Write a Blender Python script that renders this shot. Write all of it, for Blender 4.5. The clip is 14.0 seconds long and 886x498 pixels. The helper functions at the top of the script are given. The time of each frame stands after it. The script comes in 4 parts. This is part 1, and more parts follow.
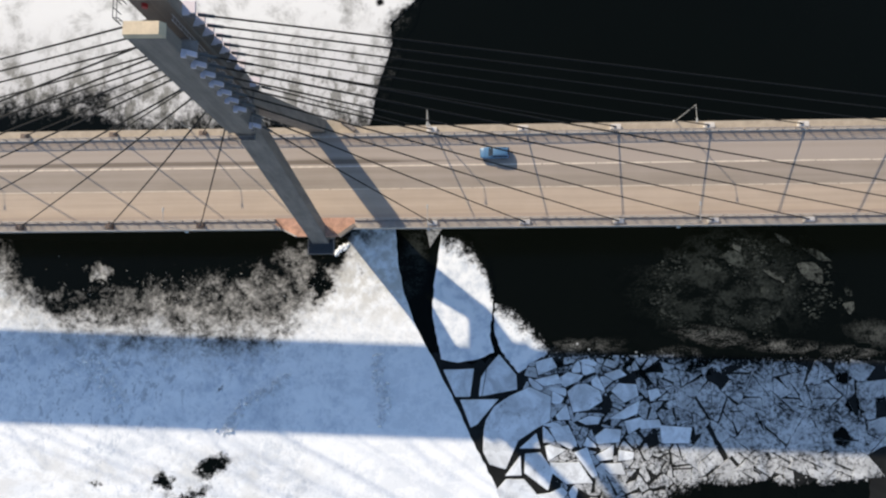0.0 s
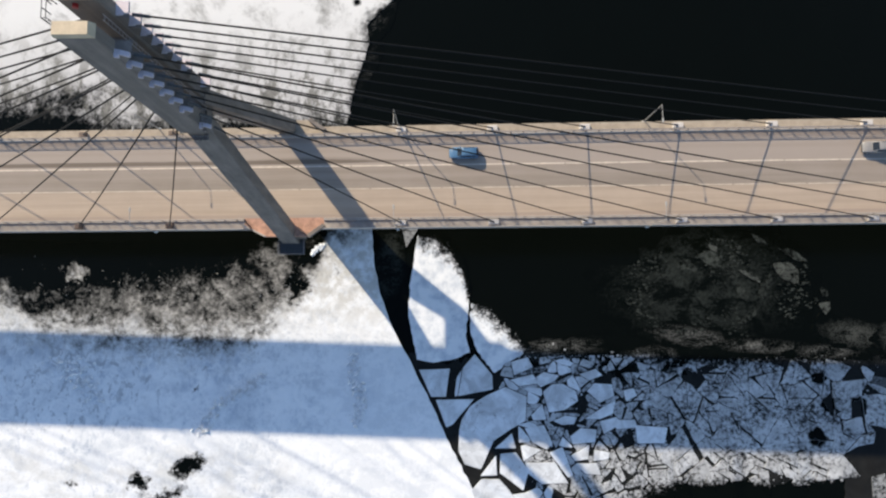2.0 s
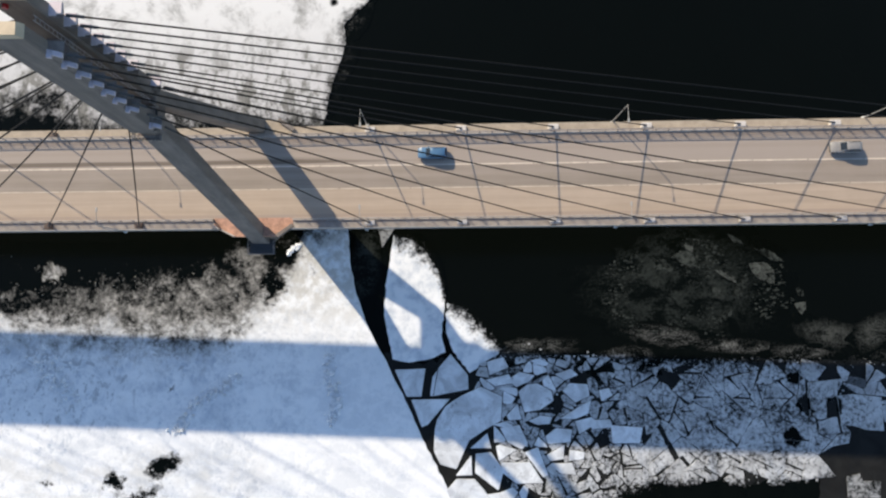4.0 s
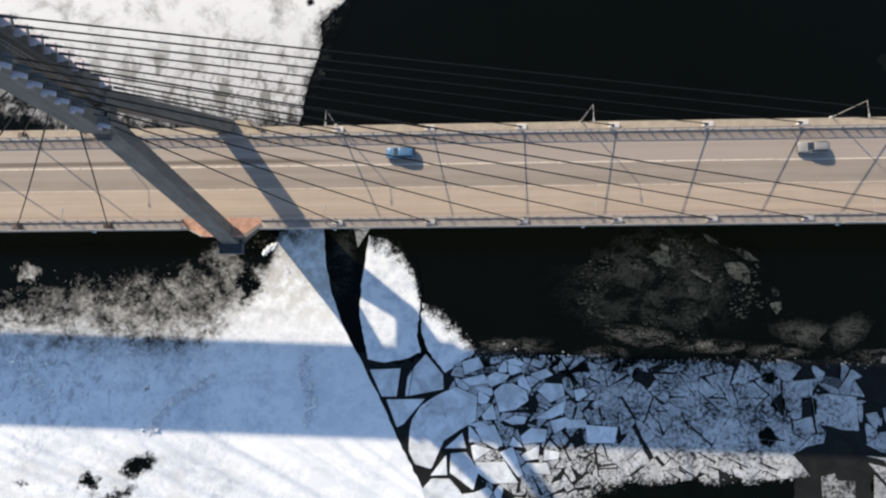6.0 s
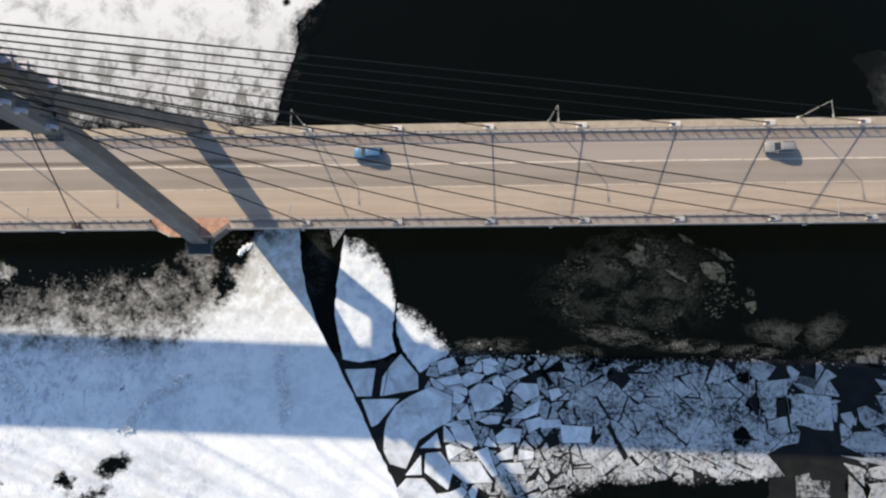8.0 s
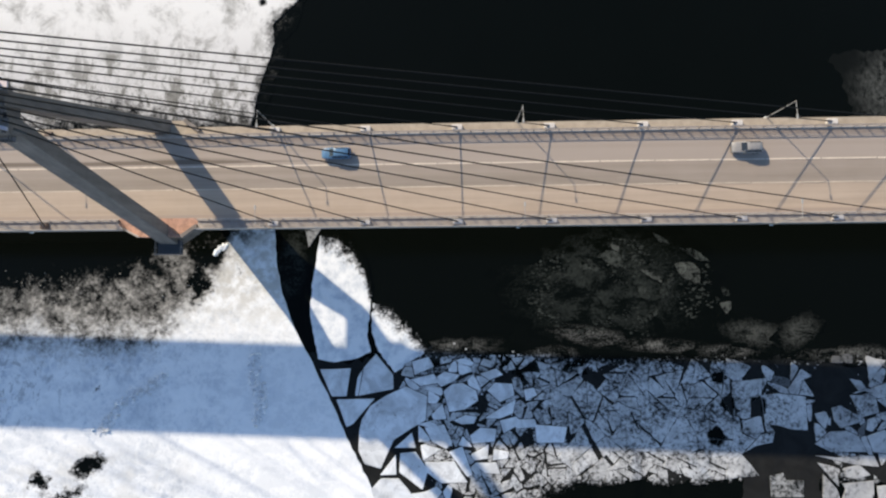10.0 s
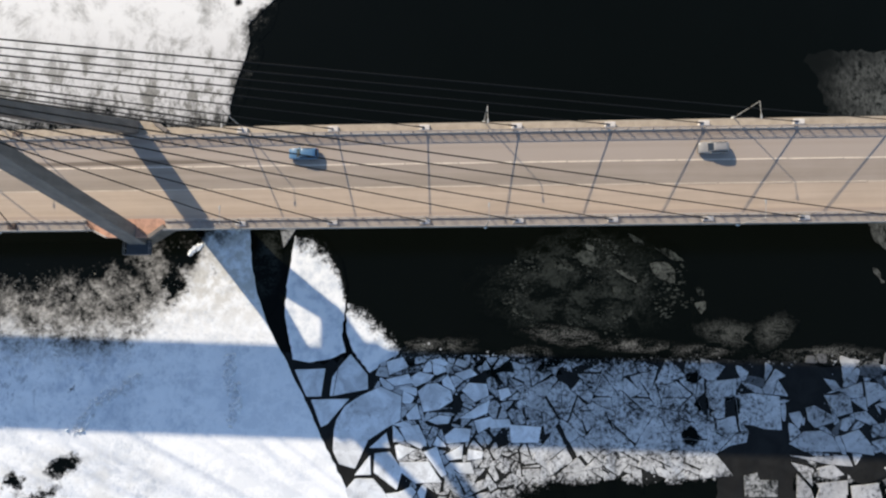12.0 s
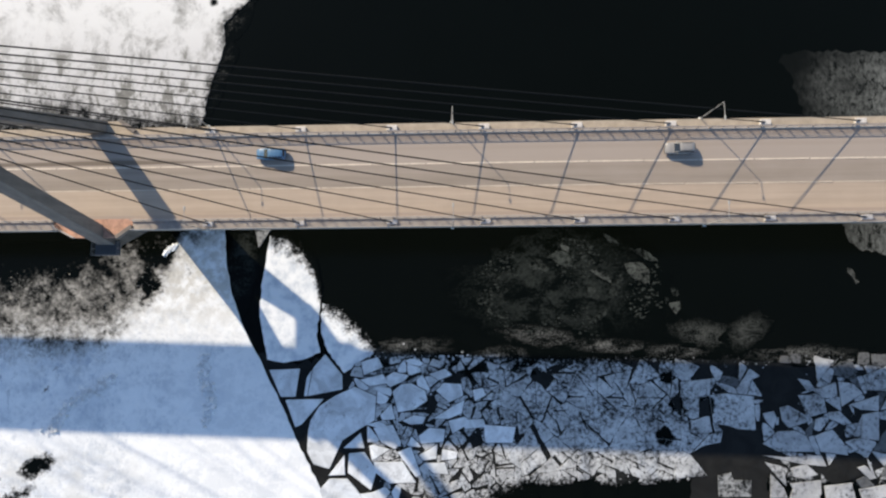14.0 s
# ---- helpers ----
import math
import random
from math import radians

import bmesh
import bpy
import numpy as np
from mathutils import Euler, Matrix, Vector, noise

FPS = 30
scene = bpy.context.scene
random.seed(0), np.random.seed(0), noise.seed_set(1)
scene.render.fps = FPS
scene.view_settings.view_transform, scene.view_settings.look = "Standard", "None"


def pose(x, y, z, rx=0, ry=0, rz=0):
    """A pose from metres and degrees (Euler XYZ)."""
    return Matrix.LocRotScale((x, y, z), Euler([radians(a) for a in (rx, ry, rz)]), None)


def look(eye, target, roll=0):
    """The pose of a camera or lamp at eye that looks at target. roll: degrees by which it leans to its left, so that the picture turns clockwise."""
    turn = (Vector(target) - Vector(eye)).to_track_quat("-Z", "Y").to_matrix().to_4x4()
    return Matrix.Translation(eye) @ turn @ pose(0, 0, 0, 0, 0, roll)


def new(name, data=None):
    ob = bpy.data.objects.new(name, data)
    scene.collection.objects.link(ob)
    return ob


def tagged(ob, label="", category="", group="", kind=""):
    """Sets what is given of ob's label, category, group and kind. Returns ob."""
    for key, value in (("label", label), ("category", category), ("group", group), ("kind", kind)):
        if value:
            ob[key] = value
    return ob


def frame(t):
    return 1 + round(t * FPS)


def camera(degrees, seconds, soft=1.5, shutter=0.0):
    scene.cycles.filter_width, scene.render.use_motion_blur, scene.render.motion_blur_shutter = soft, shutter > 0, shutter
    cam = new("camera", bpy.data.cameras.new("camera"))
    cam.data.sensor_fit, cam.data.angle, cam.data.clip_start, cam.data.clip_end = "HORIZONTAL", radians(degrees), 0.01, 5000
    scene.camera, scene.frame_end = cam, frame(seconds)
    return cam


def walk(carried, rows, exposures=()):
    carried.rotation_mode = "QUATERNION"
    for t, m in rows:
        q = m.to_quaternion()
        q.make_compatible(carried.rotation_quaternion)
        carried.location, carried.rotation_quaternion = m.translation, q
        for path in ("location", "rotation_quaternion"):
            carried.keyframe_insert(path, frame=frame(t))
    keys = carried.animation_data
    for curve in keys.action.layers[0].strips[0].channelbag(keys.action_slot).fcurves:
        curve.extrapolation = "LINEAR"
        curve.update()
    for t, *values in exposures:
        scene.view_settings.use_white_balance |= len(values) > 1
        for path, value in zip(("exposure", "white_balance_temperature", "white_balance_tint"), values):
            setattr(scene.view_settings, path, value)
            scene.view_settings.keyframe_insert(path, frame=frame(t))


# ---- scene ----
import itertools

cam = camera(73.23, 14.0, soft=2.25)
PATH = [
    (0.0, 20.290, -21.173, 132.914, 4.855, 0.189, -0.342),
    (0.5, 21.559, -21.179, 132.903, 4.855, 0.180, -0.344),
    (1.0, 22.922, -21.195, 132.910, 4.856, 0.171, -0.346),
    (1.5, 24.188, -21.206, 132.916, 4.857, 0.164, -0.346),
    (2.0, 25.537, -21.203, 132.901, 4.858, 0.159, -0.346),
    (2.5, 26.852, -21.211, 132.914, 4.857, 0.159, -0.345),
    (3.0, 28.214, -21.211, 132.916, 4.853, 0.162, -0.344),
    (5.5, 35.025, -21.212, 132.994, 4.821, 0.190, -0.341),
    (6.0, 36.434, -21.203, 132.964, 4.813, 0.196, -0.341),
    (6.5, 37.783, -21.193, 132.963, 4.803, 0.203, -0.344),
    (7.0, 39.194, -21.173, 132.993, 4.790, 0.208, -0.348),
    (7.5, 40.546, -21.144, 132.989, 4.775, 0.210, -0.354),
    (8.0, 41.966, -21.129, 132.985, 4.759, 0.206, -0.359),
    (10.5, 48.768, -20.974, 133.090, 4.678, 0.173, -0.390),
    (11.0, 50.162, -20.942, 133.095, 4.663, 0.165, -0.396),
    (11.5, 51.507, -20.914, 133.073, 4.649, 0.151, -0.400),
    (12.0, 52.885, -20.889, 133.076, 4.637, 0.133, -0.404),
    (12.5, 54.196, -20.877, 133.073, 4.626, 0.113, -0.407),
    (13.0, 55.581, -20.861, 133.092, 4.616, 0.091, -0.410),
    (13.5, 56.894, -20.833, 133.102, 4.607, 0.069, -0.413),
    (14.0, 58.294, -20.794, 133.120, 4.598, 0.047, -0.415),
]
walk(cam, [(t, pose(x, y, z, rx, ry, rz)) for t, x, y, z, rx, ry, rz in PATH])

# ---- light ----
SUN = Vector((-1.18, 1.36, 1.0)).normalized()
EXPOSURE = 0.3
scene.view_settings.exposure = EXPOSURE
world = bpy.data.worlds.new("winter_sky")
scene.world = world
world.use_nodes = True
sky = world.node_tree.nodes.new("ShaderNodeTexSky")
sky.sky_type, sky.sun_disc = "NISHITA", False
sky.sun_elevation = math.asin(SUN.z)
sky.sun_rotation = math.atan2(SUN.x, SUN.y)
sky.air_density, sky.dust_density, sky.ozone_density = 1.0, 0.4, 2.3
background = world.node_tree.nodes["Background"]
background.inputs["Strength"].default_value = 0.15
world.node_tree.links.new(sky.outputs["Color"], background.inputs["Color"])
sun = new("sun", bpy.data.lights.new("sun", "SUN"))
sun.data.energy, sun.data.angle, sun.data.color = 4.95, radians(0.95), (1.0, 0.85, 0.64)
sun.matrix_world = look(SUN * 300, (0, 0, 0))


# ---- node helper ----
class Nodes:
    """Short hand for building one material's node tree."""

    def __init__(self, name):
        self.mat = bpy.data.materials.new(name)
        self.mat.use_nodes = True
        self.tree = self.mat.node_tree
        self.bsdf = self.tree.nodes["Principled BSDF"]
        self.out = self.tree.nodes["Material Output"]

    def put(self, socket, v):
        if isinstance(v, bpy.types.NodeSocket):
            self.tree.links.new(v, socket)
        elif isinstance(v, tuple) and len(v) == 3 and socket.type == "RGBA":
            socket.default_value = (*v, 1)
        else:
            socket.default_value = v

    def m(self, op, a, b=0.0, c=0.0):
        n = self.tree.nodes.new("ShaderNodeMath")
        n.operation = op
        for s, v in zip(n.inputs, (a, b, c)):
            self.put(s, v)
        return n.outputs[0]

    def step(self, v, lo, hi):
        n = self.tree.nodes.new("ShaderNodeMapRange")
        n.interpolation_type = "SMOOTHSTEP"
        for k, x in (("Value", v), ("From Min", lo), ("From Max", hi)):
            self.put(n.inputs[k], x)
        return n.outputs[0]

    def place(self):
        n = self.tree.nodes.new("ShaderNodeNewGeometry")
        s = self.tree.nodes.new("ShaderNodeSeparateXYZ")
        self.tree.links.new(n.outputs["Position"], s.inputs[0])
        self.pos = n.outputs["Position"]
        return s.outputs

    def stretch(self, sx, sy, sz, turn=0.0):
        n = self.tree.nodes.new("ShaderNodeMapping")
        self.tree.links.new(self.pos, n.inputs[0])
        n.inputs["Scale"].default_value = (sx, sy, sz)
        n.inputs["Rotation"].default_value = (0, 0, radians(turn))
        return n.outputs[0]

    def noise(self, scale, detail=4.0, rough=0.6, vector=None, distort=0.0):
        n = self.tree.nodes.new("ShaderNodeTexNoise")
        n.inputs["Scale"].default_value, n.inputs["Detail"].default_value = scale, detail
        n.inputs["Roughness"].default_value, n.inputs["Distortion"].default_value = rough, distort
        self.tree.links.new(vector or self.pos, n.inputs["Vector"])
        return n.outputs[0]

    def cells(self, scale, feature="F1", vector=None):
        n = self.tree.nodes.new("ShaderNodeTexVoronoi")
        n.feature = feature
        n.inputs["Scale"].default_value = scale
        self.tree.links.new(vector or self.pos, n.inputs["Vector"])
        return n.outputs["Distance"]

    def mix(self, f, a, b):
        n = self.tree.nodes.new("ShaderNodeMix")
        n.data_type = "RGBA"
        self.put(n.inputs[0], f)
        self.put(n.inputs[6], a)
        self.put(n.inputs[7], b)
        return n.outputs[2]

    def curve(self, v, lo, hi, points, out_lo, out_hi):
        """A smooth profile: value at v, by (place, value) points."""
        n = self.tree.nodes.new("ShaderNodeFloatCurve")
        t = self.m("DIVIDE", self.m("SUBTRACT", v, lo), hi - lo)
        self.put(n.inputs["Value"], t)
        c = n.mapping.curves[0]
        pts = [((x - lo) / (hi - lo), (y - out_lo) / (out_hi - out_lo)) for x, y in points]
        while len(c.points) < len(pts):
            c.points.new(0.5, 0.5)
        for p, q in zip(c.points, pts):
            p.location = q
            p.handle_type = "AUTO_CLAMPED"
        n.mapping.update()
        return self.m("MULTIPLY_ADD", n.outputs[0], out_hi - out_lo, out_lo)

    def blob(self, p, x, y, rx, ry, turn=0.0):
        """1 inside an ellipse, falling to 0 at its rim."""
        c, s = math.cos(radians(turn)), math.sin(radians(turn))
        dx, dy = self.m("SUBTRACT", p[0], x), self.m("SUBTRACT", p[1], y)
        u = self.m("DIVIDE", self.m("ADD", self.m("MULTIPLY", dx, c), self.m("MULTIPLY", dy, s)), rx)
        v = self.m("DIVIDE", self.m("SUBTRACT", self.m("MULTIPLY", dy, c), self.m("MULTIPLY", dx, s)), ry)
        r = self.m("SQRT", self.m("ADD", self.m("MULTIPLY", u, u), self.m("MULTIPLY", v, v)))
        return self.m("SUBTRACT", 1.0, self.m("MINIMUM", r, 1.0))

    def bump(self, h, strength=0.3, distance=0.05):
        n = self.tree.nodes.new("ShaderNodeBump")
        n.inputs["Strength"].default_value, n.inputs["Distance"].default_value = strength, distance
        self.put(n.inputs["Height"], h)
        self.tree.links.new(n.outputs[0], self.bsdf.inputs["Normal"])

    def finish(self, color, rough=0.7, metal=0.0, ior=None, spec=None):
        self.put(self.bsdf.inputs["Base Color"], color)
        self.put(self.bsdf.inputs["Roughness"], rough)
        self.put(self.bsdf.inputs["Metallic"], metal)
        if ior:
            self.bsdf.inputs["IOR"].default_value = ior
        if spec is not None:
            self.put(self.bsdf.inputs["Specular IOR Level"], spec)
        return self.mat


WATER = (0.0020, 0.0028, 0.0020)
SNOW = (0.858, 0.878, 0.892)


def plain(name, color, rough=0.6, metal=0.0, spread=0.25, scale=1.5, bump=0.15):
    n = Nodes(name)
    n.place()
    a, b = n.noise(scale, 5.0), n.noise(scale * 9, 3.0)
    f = n.m("MULTIPLY_ADD", a, 0.7, n.m("MULTIPLY", b, 0.3))
    lo, hi = (tuple(c * k for c in color) for k in (1 - spread, 1 + spread))
    n.bump(b, bump, 0.02)
    return n.finish(n.mix(n.step(f, 0.3, 0.7), lo, hi), rough, metal)


def water_material():
    n = Nodes("river_water")
    n.place()
    a = n.noise(0.05, 3.0)
    n.bump(n.noise(0.8, 3.0), 0.02, 0.02)
    return n.finish(n.mix(a, WATER, (0.0026, 0.0036, 0.0028)), 0.15, ior=1.333, spec=0.15)


def ice_finish(n, cover, white):
    """Snow where cover is 1, dark wet ice and water where it is 0."""
    n.bump(n.m("MULTIPLY", cover, n.noise(1.2, 6.0)), 0.35, 0.12)
    rough = n.m("MULTIPLY_ADD", cover, 0.6, 0.15)
    return n.finish(n.mix(cover, WATER, white), rough, spec=0.08)


def main_sheet_material():
    """Snow-covered river ice: solid to the south, breaking up into slush towards the bridge."""
    n = Nodes("snow_covered_ice")
    p = n.place()
    # where slush first shows, and where snow lies on it
    brink = n.curve(p[0], -100, 40, [(-100, -4), (-82, -6), (-76, -11), (-71.5, -18.5), (-60, -20), (-50, -17.5), (-40, -16.5), (-27, -15), (-18, -12.5), (-14.5, -9.5), (-9, -9), (-3, -8), (0, -3), (40, 3)], -40, 5)
    snow = n.curve(p[0], -100, 40, [(-100, -11), (-82, -15), (-76, -19.5), (-70, -23), (-64, -26.5), (-53, -28), (-40, -29), (-26, -30.5), (-17, -29.5), (-13.5, -26), (-11, -22), (-7, -18.5), (-3, -14.5), (0, -8), (40, 2)], -40, 5)
    first = n.m("MINIMUM", n.m("DIVIDE", n.m("SUBTRACT", n.m("ADD", brink, 1.5), p[1]), 10.0), 0.9)
    depth = n.m("MINIMUM", n.m("DIVIDE", n.m("SUBTRACT", snow, p[1]), 8.5), 1.5)
    flat = p
    wander = (n.m("MULTIPLY_ADD", n.noise(0.33, 5.0, 0.7), 8.0, -4.0), n.m("MULTIPLY_ADD", n.noise(0.37, 5.0, 0.7, n.stretch(1, 1, 1, 70)), 8.0, -4.0))
    p = (n.m("ADD", p[0], wander[0]), n.m("ADD", p[1], wander[1]))
    for x, y, rx, ry, turn, k in ((-30.5, -56.8, 8.4, 5.0, 30, 1.9), (-41, -59.9, 4.8, 4.4, 0, 1.8), (-35, -63.6, 13, 3.0, 10, 1.6), (-56, -60.5, 4, 2, 20, 1.5), (-28.4, -40.2, 1.5, 1.5, 0, 1.3),
                                  (-20, -39.5, 10, 1.6, 25, 0.5), (-42, -31, 24, 4, 0, 0.12), (-7.5, -18, 3.0, 4.6, 10, 2.4), (-5.0, -11.5, 4.0, 3.8, 0, 1.0), (1.2, -14.8, 2.2, 3.0, 0, 0.9), (-14, -19, 5, 7, -20, 0.8), (-9, -12, 5, 4, 0, 0.4), (-35, -22, 9, 4, 10, 0.5), (-60, -22, 8, 3, 0, 0.4)):
        hole = n.m("MULTIPLY", n.blob(p, x, y, rx, ry, turn), k)
        depth = n.m("SUBTRACT", depth, hole)
        first = n.m("SUBTRACT", first, n.m("MULTIPLY", hole, 0.75))
    lone = n.step(n.blob(p, -56.6, -14.4, 4.0, 3.4), 0.1, 0.6)
    first = n.m("ADD", first, n.m("MULTIPLY", lone, 1.2))
    depth = n.m("ADD", depth, n.m("MULTIPLY", lone, 1.3))
    p = flat
    coarse, fine = n.noise(0.24, 7.0, 0.7, distort=0.3), n.noise(1.1, 5.0, 0.7)
    speck = n.m("ADD", n.m("MULTIPLY_ADD", coarse, 3.2, -1.6), n.m("MULTIPLY_ADD", fine, 1.5, -0.75))
    base = n.m("ADD", n.m("MINIMUM", first, 0.62), n.m("MULTIPLY", n.m("MAXIMUM", n.m("ADD", depth, 0.25), 0.0), 0.75))
    base = n.m("SUBTRACT", base, n.m("MULTIPLY", n.m("MAXIMUM", n.m("MULTIPLY", first, -1.0), 0.0), 0.6))
    fade = n.step(depth, 1.2, 0.3)
    cover = n.step(n.m("ADD", base, n.m("MULTIPLY", speck, n.m("MULTIPLY_ADD", fade, 0.72, 0.16))), 0.05, 1.05)
    drift = n.noise(0.09, 7.0, 0.7, n.stretch(1, 1.5, 1, 30), 0.2)
    ridge = n.noise(0.28, 8.0, 0.7, n.stretch(1.0, 1.35, 1, -35), 0.15)
    dirty = n.m("MULTIPLY", n.m("MULTIPLY", n.step(p[1], -41, -30), n.step(p[0], -10, -24)), 0.22)
    tone = n.m("SUBTRACT", n.m("MULTIPLY_ADD", drift, 0.55, n.m("MULTIPLY", ridge, 0.45)), n.m("MULTIPLY", dirty, n.m("MULTIPLY", n.noise(0.22, 6.0, 0.7, n.stretch(1.6, 0.8, 1, 20), 0.4), 0.8)))
    crust = n.m("MULTIPLY_ADD", n.noise(1.0, 6.0, 0.75, n.stretch(1.3, 0.9, 1, 25)), 0.40, -0.20)
    # keeps the grey tone out of the sheet's south-east
    whiter = n.m("MULTIPLY", n.step(p[0], -14, 6), n.step(p[1], -28, -36))
    white = n.mix(n.m("MAXIMUM", n.step(n.m("ADD", tone, crust), 0.28, 0.56), n.m("MULTIPLY", whiter, 0.75)), (0.50, 0.54, 0.59), SNOW)
    # broad relief: shade in the hollows between drifts, put into the snow's colour
    hollow_shade = n.step(n.noise(0.055, 6.0, 0.62, n.stretch(1.0, 1.7, 1, 24), 0.4), 0.47, 0.62)
    west = n.m("MULTIPLY_ADD", n.step(p[0], 4, -22), 0.8, 0.2)
    white = n.mix(n.m("MULTIPLY", n.m("MULTIPLY", hollow_shade, west), 0.30), white, (0.53, 0.58, 0.645))
    # shaded sides of small snow ripples, painted as patches of darker blue-grey
    patchy = n.m("MULTIPLY", west, n.step(n.noise(0.07, 4.0, 0.6, n.stretch(1, 1, 1, 60)), 0.44, 0.60))
    ripple_shade = n.m("MULTIPLY", patchy, n.step(n.noise(0.40, 7.0, 0.70, n.stretch(1.25, 0.85, 1, -28), 0.25), 0.50, 0.62))
    white = n.mix(n.m("MULTIPLY", ripple_shade, 0.75), white, (0.44, 0.50, 0.58))
    # paler lines paint the highlights along drift crests
    crest_light = n.m("ABSOLUTE", n.m("SUBTRACT", n.noise(0.11, 6.0, 0.6, n.stretch(1, 1.3, 1, 40), 0.35), 0.5))
    patch = n.step(n.noise(0.06, 4.0, 0.6, None, 0.6), 0.42, 0.60)
    white = n.mix(n.m("MULTIPLY", n.m("MULTIPLY", patch, west), 0.2), white, (0.70, 0.73, 0.76))
    white = n.mix(n.m("MULTIPLY", n.step(crest_light, 0.05, 0.0), 0.5), white, (0.92, 0.93, 0.935))
    # dirt smudges, together with the painted shade of wind-carved bumps
    smudge_shade = n.m("MULTIPLY", n.step(n.blob(p, -56, -38, 27, 17), 0.0, 0.5), n.step(n.noise(0.42, 7.0, 0.72, n.stretch(1.5, 0.75, 1, -18), 0.3), 0.55, 0.61))
    white = n.mix(n.m("MULTIPLY", smudge_shade, 0.6), white, (0.30, 0.325, 0.355))
    stain = n.m("MULTIPLY", n.step(p[1], -34, -16), n.step(n.noise(0.35, 6.0, 0.7), 0.36, 0.60))
    white = n.mix(n.m("MULTIPLY", stain, 0.8), white, (0.50, 0.485, 0.44))
    pocked = n.m("MULTIPLY", n.m("MULTIPLY", n.step(p[1], -46, -33), n.step(p[0], -8, -20)), n.m("MULTIPLY", n.step(n.noise(0.10, 3.0, 0.5, n.stretch(1, 1.3, 1, 80)), 0.44, 0.56), n.step(n.noise(0.36, 6.0, 0.66, n.stretch(1.1, 0.9, 1, 15), 0.6), 0.53, 0.60)))
    white = n.mix(n.m("MULTIPLY", pocked, 0.7), white, (0.33, 0.355, 0.385))
    grime = n.m("MULTIPLY", n.m("MULTIPLY", n.step(p[1], -50, -56), n.step(p[0], 6, -24)), n.step(n.noise(0.13, 7.0, 0.68, n.stretch(1.0, 1.4, 1, 20), 0.4), 0.44, 0.62))
    white = n.mix(n.m("MULTIPLY", grime, 0.55), white, (0.58, 0.585, 0.57))
    lying = n.step(n.m("ADD", depth, n.m("MULTIPLY", speck, 0.75)), -0.75, 0.8)
    slush = n.mix(n.step(n.noise(0.55, 6.0, 0.75, n.stretch(1, 1, 1, 40)), 0.34, 0.66), (0.14, 0.137, 0.13), (0.43, 0.423, 0.40))
    return ice_finish(n, cover, n.mix(lying, slush, white))


def north_sheet_material():
    """Old snow-covered ice with wind-blown bare streaks and a ragged dark southern margin."""
    n = Nodes("old_snow_ice")
    p = n.place()
    edge = n.curve(p[0], -140, 20, [(-140, 21), (-82, 21.5), (-60, 21), (-54, 18.5), (-48, 17.0), (-20, 18.5), (0, 17), (20, 17)], 0, 40)
    depth = n.m("DIVIDE", n.m("SUBTRACT", p[1], edge), 7.0)
    streak = n.noise(0.30, 6.0, 0.7, n.stretch(1.3, 0.85, 1, 8), 0.4)
    south = n.step(p[1], 42, 22)
    fine = n.noise(1.1, 5.0, 0.7)
    body = n.m("ADD", n.m("MULTIPLY_ADD", streak, 1.5, -0.75), n.m("MULTIPLY_ADD", fine, 1.5, -0.75))
    d = n.m("ADD", n.m("MINIMUM", depth, n.m("MULTIPLY_ADD", south, -0.95, 1.7)), n.m("MULTIPLY", body, n.m("MULTIPLY_ADD", south, 0.35, 0.75)))
    for x, y, rx, ry, k in ((5.6, 47.6, 2.0, 2.0, 2.2), (-58, 26, 14, 4, 0.7), (-30, 23, 12, 3.5, 0.5)):
        d = n.m("SUBTRACT", d, n.m("MULTIPLY", n.blob(p, x, y, rx, ry), k))
    # thinner, pitted ice along the eastern edge
    side = n.curve(p[1], 10, 150, [(10, 3), (18.7, 3.5), (27.9, 5.4), (37.9, 8.6), (42, 8.2), (48, 13.9), (62, 30), (150, 42)], 0, 50)
    rim = n.m("DIVIDE", n.m("SUBTRACT", side, p[0]), 4.2)
    d = n.m("MINIMUM", d, n.m("ADD", n.m("MULTIPLY_ADD", rim, 1.0, 0.32), n.m("MULTIPLY", body, 1.1)))
    cover = n.step(d, -0.1, 1.0)
    drift = n.noise(0.12, 7.0, 0.7, distort=0.3)
    smear = n.m("MULTIPLY", n.step(p[1], 46, 24), n.step(n.noise(0.21, 6.0, 0.68, n.stretch(1.35, 0.7, 1, 6), 0.2), 0.47, 0.60))
    tone = n.m("SUBTRACT", n.step(drift, 0.24, 0.52), n.m("MULTIPLY", smear, 1.1))
    worn_snow = n.mix(n.m("MULTIPLY", n.step(p[1], 47, 28), 0.75), (0.75, 0.747, 0.727), (0.54, 0.533, 0.535))
    white = n.mix(tone, (0.24, 0.236, 0.22), worn_snow)
    return ice_finish(n, cover, white)


